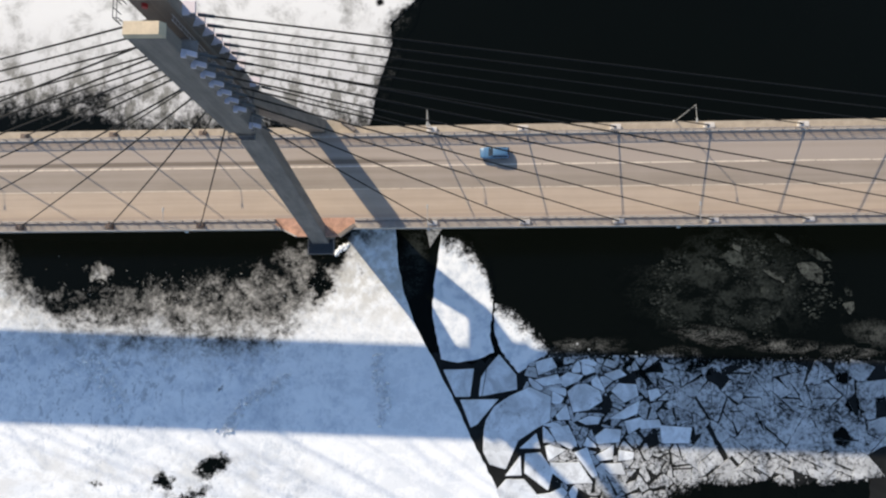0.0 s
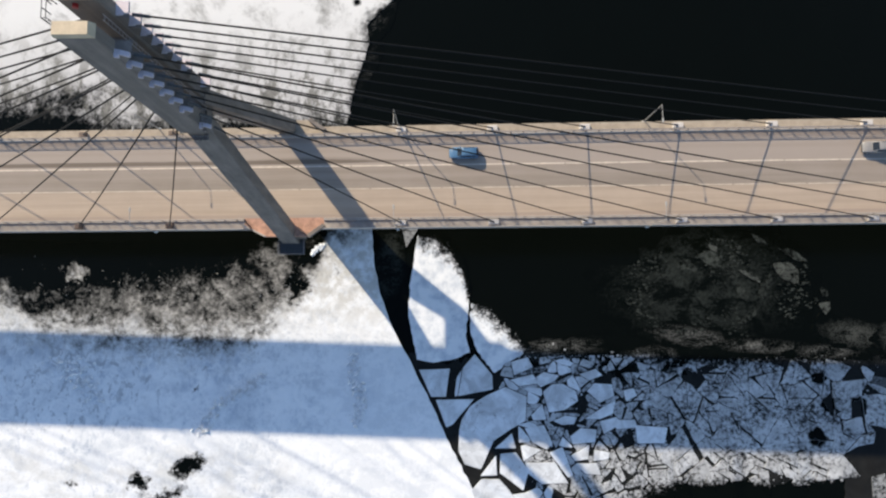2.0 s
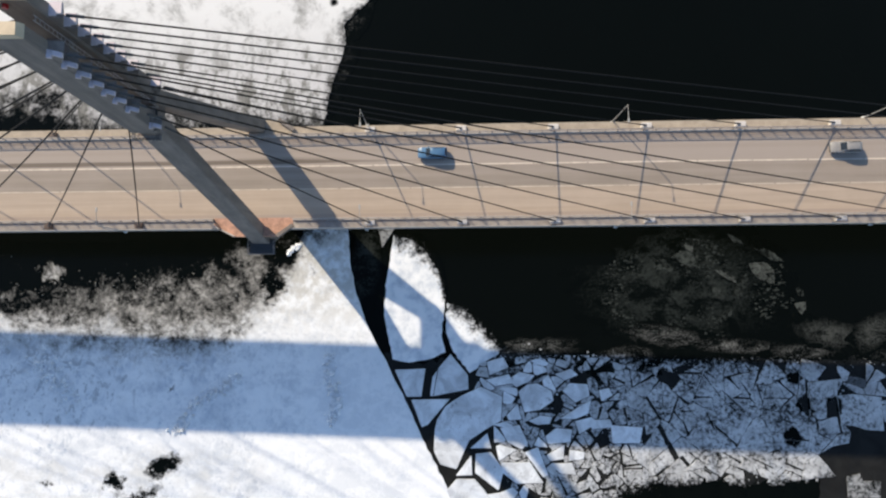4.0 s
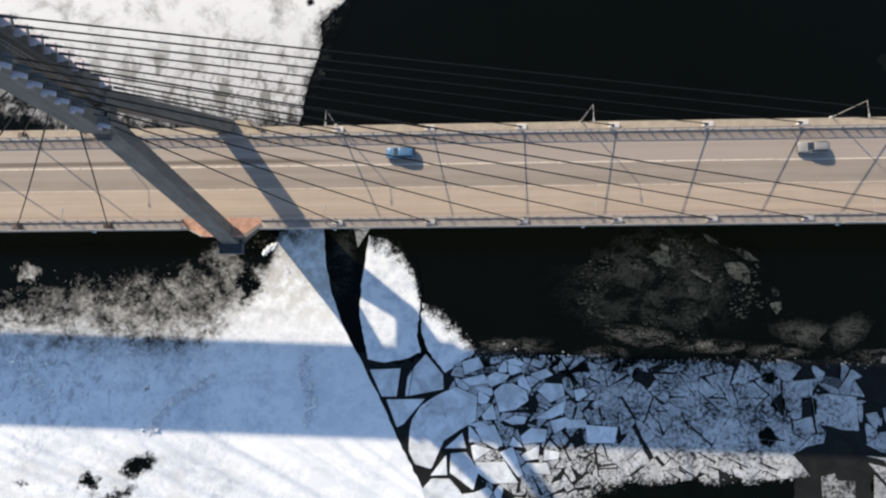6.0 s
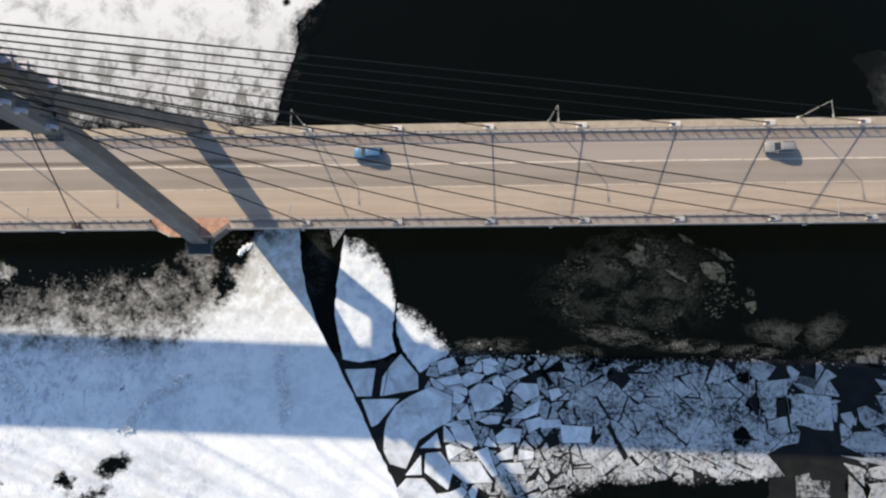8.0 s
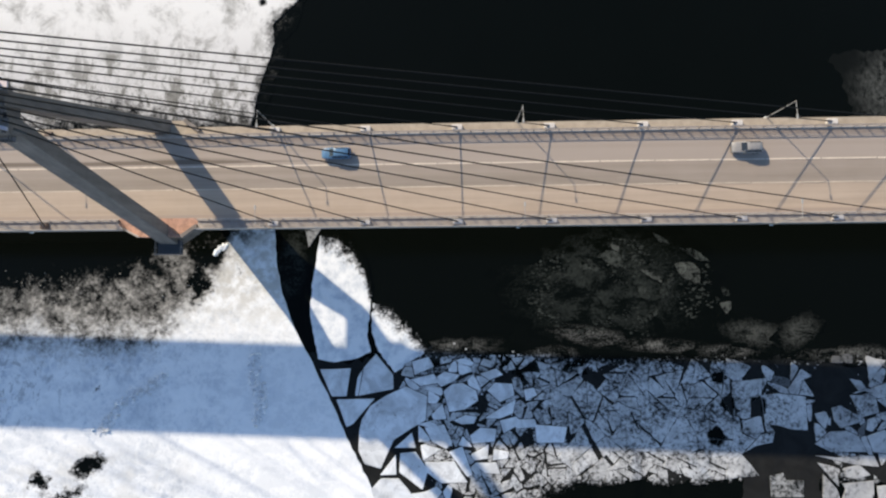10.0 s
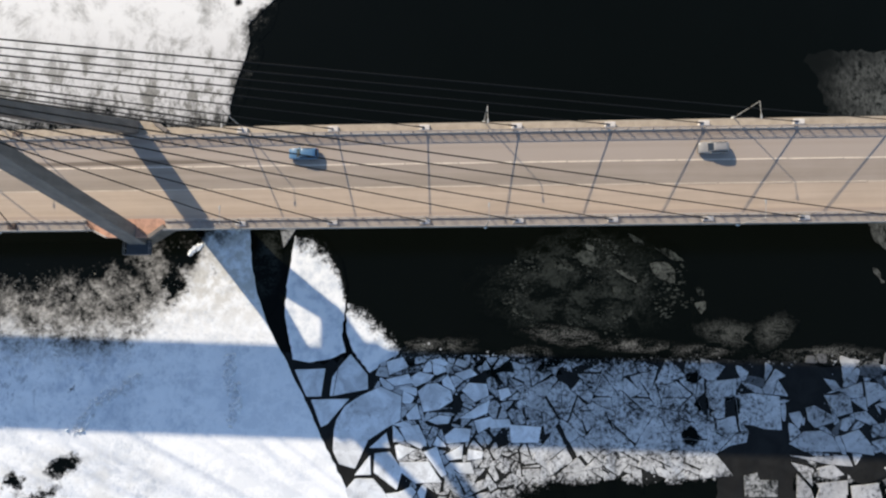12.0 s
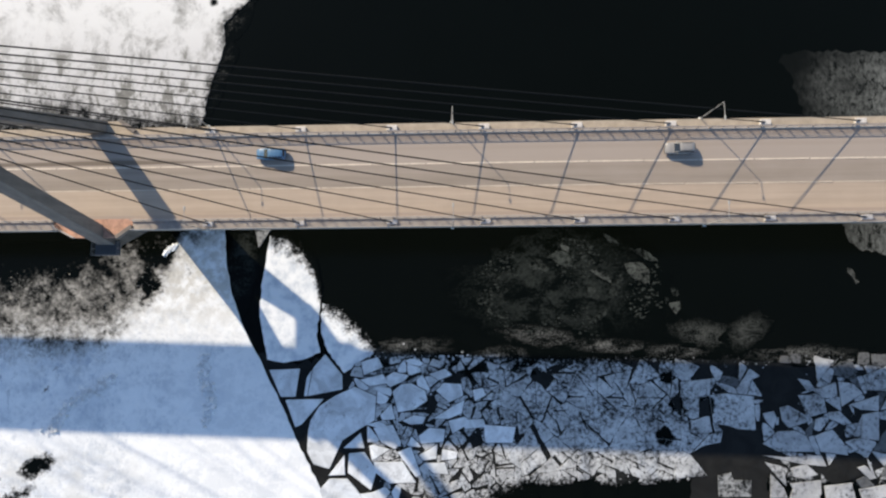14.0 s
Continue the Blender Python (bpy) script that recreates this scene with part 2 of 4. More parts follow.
def floe_material(name, white, pits, rim=1.0, ponds=()):
    """Ice floes with a snow cover; pits: how much dark speckle shows through."""
    n = Nodes(name)
    p = n.place()
    speck = n.m("MULTIPLY_ADD", n.noise(1.15, 6.0, 0.74), 0.52, n.m("MULTIPLY_ADD", n.noise(2.2, 4.0, 0.7), 0.18, n.m("MULTIPLY", n.noise(0.14, 3.0), 0.30)))
    edges = n.m("MAXIMUM", n.step(p[1], -37.5, -32.0), n.m("MULTIPLY", n.step(p[1], -58.6, -65.0), 1.25))
    far = n.step(p[0], 60, 80)
    lost = n.m("MULTIPLY", n.m("MULTIPLY", edges, far), 0.22 * rim)
    if ponds:
        q = [n.m("ADD", c, n.m("MULTIPLY_ADD", n.noise(0.4, 4.0, 0.6, n.stretch(1, 1, 1, a)), 3.0, -1.5)) for c, a in ((p[0], 0), (p[1], 70))]
        for x, y, rx, ry in ponds:
            lost = n.m("ADD", lost, n.m("MULTIPLY", n.step(n.blob(q, x, y, rx, ry), 0.0, 0.6), 0.26))
    cover = n.step(n.m("SUBTRACT", speck, lost), pits, pits + 0.16)
    tone = n.noise(0.25, 5.0, 0.65, distort=0.8)
    info = n.tree.nodes.new("ShaderNodeObjectInfo")
    grey = n.m("ADD", n.step(tone, 0.3, 0.7), n.m("MULTIPLY_ADD", info.outputs["Random"], 0.4, -0.2))
    return ice_finish(n, cover, n.mix(grey, tuple(c * 0.62 for c in white), white))


def thin_ice_material(name, shade, amount, scale=0.5, grain=0.4):
    """Thin grey ice and slush on dark water, fading at its rim."""
    n = Nodes(name)
    n.place()
    co = n.tree.nodes.new("ShaderNodeTexCoord")
    sep = n.tree.nodes.new("ShaderNodeSeparateXYZ")
    n.tree.links.new(co.outputs["Generated"], sep.inputs[0])
    u, v = (n.m("MULTIPLY_ADD", s, 2.0, -1.0) for s in sep.outputs[:2])
    r = n.m("SQRT", n.m("ADD", n.m("MULTIPLY", u, u), n.m("MULTIPLY", v, v)))
    big, fine = n.noise(scale * 0.25, 6.0, 0.65, n.stretch(0.75, 1.25, 1, -8), 0.5), n.noise(scale * 2.2, 6.0, 0.75)
    rim = n.step(n.m("ADD", r, n.m("MULTIPLY_ADD", big, 2.0, -0.9)), 0.95, 0.55)
    f = n.m("MULTIPLY_ADD", big, 1 - grain, n.m("MULTIPLY", fine, grain))
    cover = n.m("MULTIPLY", rim, n.step(f, 0.62 - amount, 0.86 - amount))
    return ice_finish(n, cover, shade)


def road_material():
    n = Nodes("worn_concrete_roadway")
    p = n.place()
    base = n.step(n.m("MULTIPLY_ADD", n.noise(0.5, 6.0, 0.65, n.stretch(0.06, 2.2, 1), 0.2), 0.7, n.m("MULTIPLY", n.noise(0.25, 5.0), 0.3)), 0.3, 0.7)
    grain = n.noise(6.0, 4.0)
    lane = n.m("MULTIPLY", n.step(p[1], -2.25, -1.95), n.step(p[1], 6.4, 5.8))
    dark = n.m("MULTIPLY", n.step(p[1], -2.2, -1.9), n.step(p[1], 2.1, 1.8))
    rubber = n.m("ADD", n.blob(p, 20, -1.1, 400, 1.3), n.m("MULTIPLY", n.m("ADD", n.blob(p, 20, 0.9, 400, 0.5), n.blob(p, 20, 4.6, 400, 0.5)), 0.5))
    tracks = n.m("ADD", n.m("MULTIPLY", n.blob(p, -30, 2.75, 60, 0.5), 1.6), n.m("MULTIPLY", n.blob(p, 2, 3.0, 14, 0.7), 0.8))
    tone = n.mix(base, (0.375, 0.296, 0.224), (0.47, 0.371, 0.284))
    tone = n.mix(n.m("MULTIPLY", n.m("MAXIMUM", n.step(p[1], 6.0, 6.3), n.step(p[1], -6.3, -6.6)), 0.75), tone, (0.31, 0.25, 0.212))
    tone = n.mix(n.m("MULTIPLY", lane, 0.8), tone, (0.335, 0.286, 0.250))
    tone = n.mix(n.m("MULTIPLY", dark, n.m("MULTIPLY_ADD", base, 0.6, 0.18)), tone, (0.25, 0.205, 0.16))
    tone = n.mix(n.m("MINIMUM", n.m("MULTIPLY", tracks, n.m("MULTIPLY_ADD", base, 1.2, 0.6)), 0.85), tone, (0.10, 0.075, 0.055))
    tone = n.mix(n.m("MULTIPLY", n.m("MINIMUM", rubber, 1.0), n.m("MULTIPLY_ADD", base, 0.5, 0.1)), tone, (0.20, 0.165, 0.13))
    n.bump(grain, 0.15, 0.01)
    return n.finish(n.mix(n.m("MULTIPLY", grain, 0.25), tone, (0.25, 0.21, 0.17)), 0.8)


def dusted_ice_material():
    """Thin dark ice with a dusting of snow that thickens towards the east, pierced by small dark holes."""
    n = Nodes("snow_dusted_dark_ice")
    p = n.place()
    fine, holes = n.noise(0.9, 7.0, 0.72, n.stretch(1.4, 0.8, 1, 5)), n.noise(0.42, 5.0, 0.7, n.stretch(1.2, 0.8, 1, -12), 0.2)
    soft = n.noise(0.10, 5.0, 0.6)
    thick = n.step(n.m("ADD", p[0], n.m("MULTIPLY_ADD", soft, 30.0, -15.0)), 137, 172)
    rim = n.m("SUBTRACT", 1.0, n.m("MULTIPLY", n.step(p[1], 29, 35.5), 0.65))
    cover = n.m("MULTIPLY", n.m("MULTIPLY", thick, rim), n.m("MULTIPLY", n.step(fine, 0.22, 0.72), n.step(holes, 0.36, 0.48)))
    return ice_finish(n, n.m("MULTIPLY_ADD", cover, 0.985, 0.015), (0.24, 0.25, 0.235))


M_WATER = water_material()
M_MAIN, M_NORTH = main_sheet_material(), north_sheet_material()
def crumbling_floe_material():
    n = Nodes("crumbling_floe_ice")
    p = n.place()
    # distance inwards from the north-east margin of the floes
    margin = n.curve(p[0], 14, 44, [(14, -3), (19.5, -6.5), (24, -8.5), (29, -13.5), (31.5, -21), (36, -24.5), (41, -29.5), (44, -34)], -40, 0)
    d = n.m("DIVIDE", n.m("SUBTRACT", n.m("ADD", margin, 1.0), p[1]), 7.0)
    speck = n.m("ADD", n.m("MULTIPLY_ADD", n.noise(0.5, 6.0, 0.7), 1.4, -0.7), n.m("MULTIPLY_ADD", n.noise(1.8, 6.0, 0.78), 1.6, -0.8))
    cover = n.step(n.m("ADD", n.m("MINIMUM", d, 1.5), n.m("MULTIPLY", speck, 1.0)), 0.1, 0.7)
    tone = n.noise(0.3, 6.0, 0.65)
    return ice_finish(n, cover, n.mix(n.step(tone, 0.3, 0.6), (0.55, 0.60, 0.66), SNOW))


M_CRUMB = crumbling_floe_material()
M_LUMP = plain("grey_slush_lump", (0.13, 0.128, 0.12), 0.7, spread=0.5, scale=0.8)
M_RUBBLE = plain("rubble_ice", (0.70, 0.72, 0.74), 0.6, spread=0.3, scale=1.2)
M_FLOE = floe_material("snowy_floe_ice", (0.81, 0.845, 0.88), 0.30)
M_PITTED = floe_material("pitted_floe_ice", (0.60, 0.615, 0.625), 0.385, 1.0, ((106.2, -51.4, 2.4, 2.6), (109.2, -44.6, 1.9, 2.2), (115.7, -45.2, 2.2, 3.2), (107.5, -39, 2.2, 1.6)))
M_THIN = floe_material("bare_dark_ice", (0.019, 0.0195, 0.019), 0.30, 0.0)
M_SLUSH = thin_ice_material("grey_slush_ice", (0.21, 0.213, 0.20), 0.165, 1.2, 0.5)
M_FILM = thin_ice_material("thin_dark_ice", (0.034, 0.040, 0.036), 0.20, 0.7)
M_GREY = dusted_ice_material()
M_DUST = thin_ice_material("dusted_dark_ice", (0.085, 0.09, 0.082), 0.20, 1.4, 0.55)
M_RIM = thin_ice_material("dark_rim_ice", (0.12, 0.12, 0.112), 0.12, 1.2)
M_NEW = floe_material("dark_new_ice", (0.021, 0.022, 0.0215), 0.34, 1.0)
M_BLOCK = floe_material("block_ice", (0.36, 0.37, 0.37), 0.40, 0.0)
M_DULL = floe_material("dull_grey_ice", (0.055, 0.063, 0.057), 0.42, 0.0)
M_PLATE = floe_material("grey_plate_ice", (0.105, 0.115, 0.105), 0.40, 0.0)
M_SOLID = floe_material("solid_block_ice", (0.52, 0.53, 0.54), 0.355, 0.0)
M_EDGE = plain("wet_floe_edge", (0.30, 0.325, 0.345), 0.4, spread=0.3, scale=0.9)
M_WET = floe_material("wet_grey_ice", (0.15, 0.155, 0.16), 0.36, 0.0)
M_ROAD = road_material()
M_CONCRETE = plain("tan_concrete", (0.375, 0.315, 0.243), 0.85, spread=0.16, scale=0.8)
M_PARAPET = plain("pale_parapet_concrete", (0.39, 0.35, 0.315), 0.85, spread=0.16, scale=0.8)
M_SNOW = plain("ledge_snow", (0.63, 0.565, 0.60), 0.7, spread=0.05, scale=2)
def tower_material():
    """Board-marked grey concrete with faint rain streaks."""
    n = Nodes("grey_tower_concrete")
    n.place()
    streak = n.noise(1.2, 6.0, 0.65, n.stretch(1, 1, 0.07))
    blot, grain = n.noise(0.3, 5.0), n.noise(5.0, 3.0)
    f = n.m("MULTIPLY_ADD", streak, 0.5, n.m("MULTIPLY_ADD", blot, 0.35, n.m("MULTIPLY", grain, 0.15)))
    n.bump(grain, 0.15, 0.02)
    return n.finish(n.mix(n.step(f, 0.32, 0.68), (0.125, 0.108, 0.095), (0.25, 0.217, 0.19)), 0.82)


M_TOWER = tower_material()
M_TOP = plain("pale_tower_cap", (0.60, 0.49, 0.34), 0.8, spread=0.12, scale=0.8)
M_RED = plain("reddish_concrete", (0.44, 0.25, 0.175), 0.85, spread=0.38, scale=0.9)
M_PAINT = plain("worn_road_paint", (0.60, 0.51, 0.41), 0.7, spread=0.2, scale=1.2)
M_FADED = plain("faded_road_paint", (0.50, 0.42, 0.33), 0.75, spread=0.2, scale=0.6)
M_STEEL = plain("galvanised_steel", (0.42, 0.42, 0.42), 0.5, 0.6, scale=3)
M_RAIL = plain("weathered_rail_steel", (0.31, 0.27, 0.24), 0.75, scale=3)
M_CABLE = plain("black_cable_sheath", (0.011, 0.011, 0.011), 0.8, scale=2)
M_CABLE.node_tree.nodes["Principled BSDF"].inputs["Specular IOR Level"].default_value = 0.2
M_RUST = plain("brown_anchor_paint", (0.16, 0.115, 0.09), 0.75, scale=2, spread=0.2)
M_ANCHOR = plain("dull_anchor_paint", (0.60, 0.56, 0.52), 0.7, scale=2, spread=0.15)
M_LAMP = plain("lamp_steel", (0.38, 0.37, 0.35), 0.5, 0.2, scale=3, spread=0.1)
M_WHITE = plain("white_steel", (0.66, 0.66, 0.64), 0.5, scale=3, spread=0.1)
M_DARK = plain("dark_steel", (0.05, 0.055, 0.06), 0.5, 0.3, scale=3)


# ---- mesh helpers ----
def part(name, bm, material, parent=None, label=""):
    bmesh.ops.recalc_face_normals(bm, faces=bm.faces)
    me = bpy.data.meshes.new(name)
    bm.to_mesh(me)
    bm.free()
    me.materials.append(material)
    ob = new(name, me)
    if parent:
        ob.parent = parent
    return tagged(ob, label=label)


def share(name, me, parent, m):
    ob = new(name, me)
    ob.parent = parent
    ob.matrix_basis = m
    return ob


def hexa(bm, lower, upper):
    """A solid between two quads, given as four points each, in the same order."""
    v = [bm.verts.new(p) for p in (*lower, *upper)]
    for f in ((3, 2, 1, 0), (4, 5, 6, 7), *((i, (i + 1) % 4, (i + 1) % 4 + 4, i + 4) for i in range(4))):
        bm.faces.new([v[i] for i in f])
    return v


def box(bm, x0, x1, y0, y1, z0, z1):
    q = ((x0, y0), (x1, y0), (x1, y1), (x0, y1))
    return hexa(bm, [(*p, z0) for p in q], [(*p, z1) for p in q])


def tube(bm, a, b, r, sides=8, r2=None):
    a, b = Vector(a), Vector(b)
    m = (b - a).to_track_quat("Z", "Y").to_matrix()
    rings = []
    for c, q in ((a, r), (b, r if r2 is None else r2)):
        rings.append([bm.verts.new(c + m @ Vector((q * math.cos(t), q * math.sin(t), 0))) for t in (2 * math.pi * k / sides for k in range(sides))])
    for k in range(sides):
        bm.faces.new((rings[0][k], rings[0][(k + 1) % sides], rings[1][(k + 1) % sides], rings[1][k]))
    bm.faces.new(rings[0][::-1])
    bm.faces.new(rings[1])


def soften(bm, width, segments=1):
    bmesh.ops.bevel(bm, geom=[e for e in bm.edges], offset=width, segments=segments, affect="EDGES", profile=0.5)
    return bm


def thing(name, at=(0, 0, 0), **tags):
    ob = new(name)
    ob.location = at
    ob.empty_display_size = 0.5
    return tagged(ob, **tags)


GRADE, DECK = 0.0318, 31.05


def deck_z(x):
    """Height of the roadway, which climbs towards the middle of the span."""
    return DECK + GRADE * x - 0.00003 * max(0.0, x - 30) ** 2


# ---- river ----
def river():
    bm = bmesh.new()
    box(bm, -2500, 2500, -2500, 2500, -3.0, 0.0)
    tagged(part("water", bm, M_WATER), "black open river water between the ice", "water", kind="structure")


river()


def rough_outline(points, step, wander, seed):
    """A closed outline with its sides broken into short, slightly uneven pieces."""
    rng = random.Random(seed)
    out = []
    for i, a in enumerate(points):
        b = points[(i + 1) % len(points)]
        d = Vector(b) - Vector(a)
        k = max(1, min(40, int(d.length / step)))
        side = Vector((-d.y, d.x)).normalized()
        for j in range(k):
            w = 0 if j == 0 else rng.gauss(0, wander)
            out.append(Vector(a) + d * (j / k) + side * w)
    return out


def slab(points, z0, z1, inset=0.0):
    """A flat slab of ice with the given outline, its upper rim drawn in a little."""
    bm = bmesh.new()
    mid = sum((Vector(p[:2]) for p in points), Vector((0, 0))) / len(points)
    low = [bm.verts.new((p[0], p[1], z0)) for p in points]
    top = []
    for p in points:
        d = mid - Vector(p[:2])
        q = Vector(p[:2]) + d.normalized() * min(inset, d.length * 0.3)
        top.append(bm.verts.new((q.x, q.y, z1)))
    bm.faces.new(top)
    for i in range(len(points)):
        j = (i + 1) % len(points)
        bm.faces.new((low[i], low[j], top[j], top[i]))
    return bm


def ice_sheets():
    crack = [(9.3, -5.3), (9.9, -13.5), (11.2, -19.8), (13.7, -26.7), (18.0, -34.7), (19.9, -39.0), (21.7, -42.0), (24.7, -48.7), (27.7, -54.7), (30.7, -60.7), (33, -66)]
    outline = crack + [(40, -120), (-260, -120), (-260, -6), (-100, -6), (-60, -8), (-12, -8), (-5, -6), (-4, -2)]
    pts = rough_outline(outline, 1.2, 0.10, 3)
    tagged(part("ice_sheet", slab(pts, -0.3, 0.25), M_MAIN), "snow-covered river ice sheet crumbling into slush beside the bridge", "ice sheet", kind="structure")
    north = [(3.0, 12), (3.5, 18.7), (5.4, 27.9), (8.6, 37.9), (8.0, 42.0), (13.9, 48.1), (30, 62), (40, 140), (-260, 140), (-260, 14)]
    tagged(part("ice_sheet", slab(rough_outline(north, 1.2, 0.14, 5), -0.3, 0.25), M_NORTH), "weathered white ice sheet with bare wind-blown streaks", "ice sheet", kind="structure")
    second = [(19.6, -6.6), (17.9, -17.3), (17.5, -24.8), (19.3, -34.2), (23.0, -35.0), (27.3, -34.3), (31.0, -32.8), (30.1, -29.0), (31.4, -18.0), (30.0, -12.0), (25.5, -6.2)]
    tagged(part("ice_floe", slab(rough_outline(second, 0.8, 0.10, 7), -0.3, 0.25), M_CRUMB), "white snow-dusted ice floe beside a dark crack", "ice floe", "broken ice floes")
    east = [(31.3, -22.0), (36.0, -23.4), (41.5, -28.4), (44.4, -31.4), (42.0, -33.7), (38.5, -35.4), (36.3, -37.3), (32.7, -32.7), (31.2, -28.5)]
    tagged(part("ice_floe", slab(rough_outline(east, 0.8, 0.12, 8), -0.3, 0.22), M_CRUMB), "white ice floe with a crumbled snowy margin", "ice floe", "broken ice floes")


ice_sheets()


def pressure_ridge(points, count, spread, seed, label, size=0.45, mat=None):
    """A low line of tilted ice rubble pushed up on the sheet."""
    rng = random.Random(seed)
    bm = bmesh.new()
    for _ in range(count):
        t = rng.random() * (len(points) - 1)
        i = int(t)
        a, b = Vector(points[i]), Vector(points[i + 1])
        c = a + (b - a) * (t - i)
        c += Vector((rng.gauss(0, spread), rng.gauss(0, spread)))
        r = 0.3 * size + size * rng.random() ** 2
        m = Matrix.Translation((c.x, c.y, 0.22)) @ Euler((rng.gauss(0, 0.35), rng.gauss(0, 0.35), rng.random() * 6.28)).to_matrix().to_4x4()
        w, d, h = r * rng.uniform(0.8, 1.7), r * rng.uniform(0.6, 1.1), (0.08 + 0.22 * rng.random()) * size / 0.45
        q = [(-w, -d), (w * 0.8, -d * 0.9), (w, d), (-w * 0.7, d * 0.8)]
        hexa(bm, [m @ Vector((*k, -0.2)) for k in q], [m @ Vector((k[0] * 0.85, k[1] * 0.85, h)) for k in q])
    tagged(part("ice_rubble", bm, mat or M_RUBBLE), label, "ice rubble", kind="stuff")


pressure_ridge([(-28, -50), (-26, -46.5), (-22, -42), (-17, -40), (-15, -38)], 320, 0.6, 1, "low ridge of tilted ice rubble on the sheet", 0.42)
pressure_ridge([(6, -33), (5.2, -38), (7.5, -43), (6, -47.5)], 220, 0.7, 2, "low ridge of tilted ice rubble on the sheet")
pressure_ridge([(-60, -34), (-54, -38), (-51, -44)], 200, 1.5, 3, "scattered ice rubble frozen into the sheet")
pressure_ridge([(-66, -17), (-45, -19), (-28, -18), (-12, -19), (-7, -15)], 260, 2.4, 4, "loose grey slush lumps along the sheet's edge", 0.17, M_LUMP)


pressure_ridge([(-3.8, -10.5), (-2.4, -9.6), (-0.8, -8.5)], 45, 0.22, 6, "white snow-covered ice ridge at the foot of the pier", 0.42, plain("ridge_snow", SNOW, 0.7, spread=0.04))


# ---- broken ice ----
def clip(poly, p, n):
    """The part of a polygon behind the line through p with normal n."""
    out = []
    for i, a in enumerate(poly):
        b = poly[(i + 1) % len(poly)]
        da, db = (a - p).dot(n), (b - p).dot(n)
        if da <= 0:
            out.append(a)
        if da * db < 0:
            out.append(a + (b - a) * (da / (da - db)))
    return out


def area(poly):
    return abs(sum(a.x * b.y - a.y * b.x for a, b in zip(poly, poly[1:] + poly[:1]))) / 2


def middle(poly):
    return sum(poly, Vector((0, 0))) / len(poly)


def crack_up(sheet, spacing, rng):
    """Break a sheet into chunky angular pieces; spacing gives their width at a place."""
    x0, x1 = min(q.x for q in sheet), max(q.x for q in sheet)
    y0, y1 = min(q.y for q in sheet), max(q.y for q in sheet)
    seeds, grid = [], {}
    tries = 5000
    share_of = (x1 - x0) * (y1 - y0) / tries
    for _ in range(tries):
        p = Vector((rng.uniform(x0, x1), rng.uniform(y0, y1)))
        r = spacing(p)
        c, d = int(p.x // 5), int(p.y // 5)
        near = [q for a in range(c - 2, c + 3) for b in range(d - 2, d + 3) for q in grid.get((a, b), ())]
        if rng.random() < share_of * 1.5 / r ** 2 and all((p - q).length > r * 0.42 for q in near):
            seeds.append(p)
            grid.setdefault((c, d), []).append(p)
    out = []
    for p in seeds:
        cell = list(sheet)
        for q in sorted(seeds, key=lambda k: (k - p).length)[1:26]:
            cell = clip(cell, (p + q) / 2, (q - p).normalized())
            if len(cell) < 3:
                break
        if len(cell) >= 3:
            out.append(cell)
    return out


def broken_up(poly, width, gap, rng):
    """Break a plate again and again across its length; the cracks open like wedges."""
    mid = middle(poly)
    if len(poly) < 3 or area(poly) < width(mid) ** 2 * rng.uniform(0.55, 1.5):
        return [poly]
    a, b = max(itertools.combinations(poly, 2), key=lambda q: (q[0] - q[1]).length)
    n = Matrix.Rotation(rng.gauss(0, 0.5), 2) @ (b - a).normalized()
    p = mid + (b - a) * rng.gauss(0, 0.10)
    g, w = gap(mid) * rng.choice((0.15, 0.2, 0.3, 0.5, 0.8, 1.3, 2.2)), rng.gauss(0, 0.035) * (3 if rng.random() < 0.2 else 1)
    halves = (clip(poly, p - n * g, Matrix.Rotation(w, 2) @ n), clip(poly, p + n * g, Matrix.Rotation(-w, 2) @ -n))
    return [k for h in halves if len(h) >= 3 and area(h) > 0.1 for k in broken_up(h, width, gap, rng)]


def beside(poly, others, space):
    """What is left of a plate beside the floes that lie in its way."""
    for q in others:
        m, c = middle(q), middle(poly)
        if (m - c).length > 16 or not (any(inside(v, q) for v in poly) or any(inside(v, poly) for v in q) or inside(c, q)):
            continue
        best = []
        turn = sum(a.x * b.y - a.y * b.x for a, b in zip(q, q[1:] + q[:1]))
        for a, b in zip(q, q[1:] + q[:1]):
            n = Vector((b.y - a.y, a.x - b.x)).normalized() * (1 if turn > 0 else -1)
            if max((v - a).dot(n) for v in q) > 1.2:
                continue
            cut = clip(poly, a + n * space, -n)
            if len(cut) >= 3 and (not best or area(cut) > area(best)):
                best = cut
        if not best:
            return []
        poly = best
    return poly


def inside(p, poly):
    hit = False
    for i, a in enumerate(poly):
        b = poly[i - 1]
        if (a[1] > p[1]) != (b[1] > p[1]) and p[0] < (b[0] - a[0]) * (p[1] - a[1]) / (b[1] - a[1]) + a[0]:
            hit = not hit
    return hit


def worn(poly, rng, amount, wander=None):
    """The outline with its corners nibbled and its sides uneven."""
    out = []
    for i, a in enumerate(poly):
        b, z = poly[(i + 1) % len(poly)], poly[i - 1]
        la, lb = (z - a).length, (b - a).length
        cut = min(0.3, amount * rng.uniform(0.3, 2.2) / max(0.3, min(la, lb)))
        out += [a + (z - a) * cut, a + (b - a) * cut]
    return rough_outline(out, 0.9, wander or amount * 0.22, rng.random())


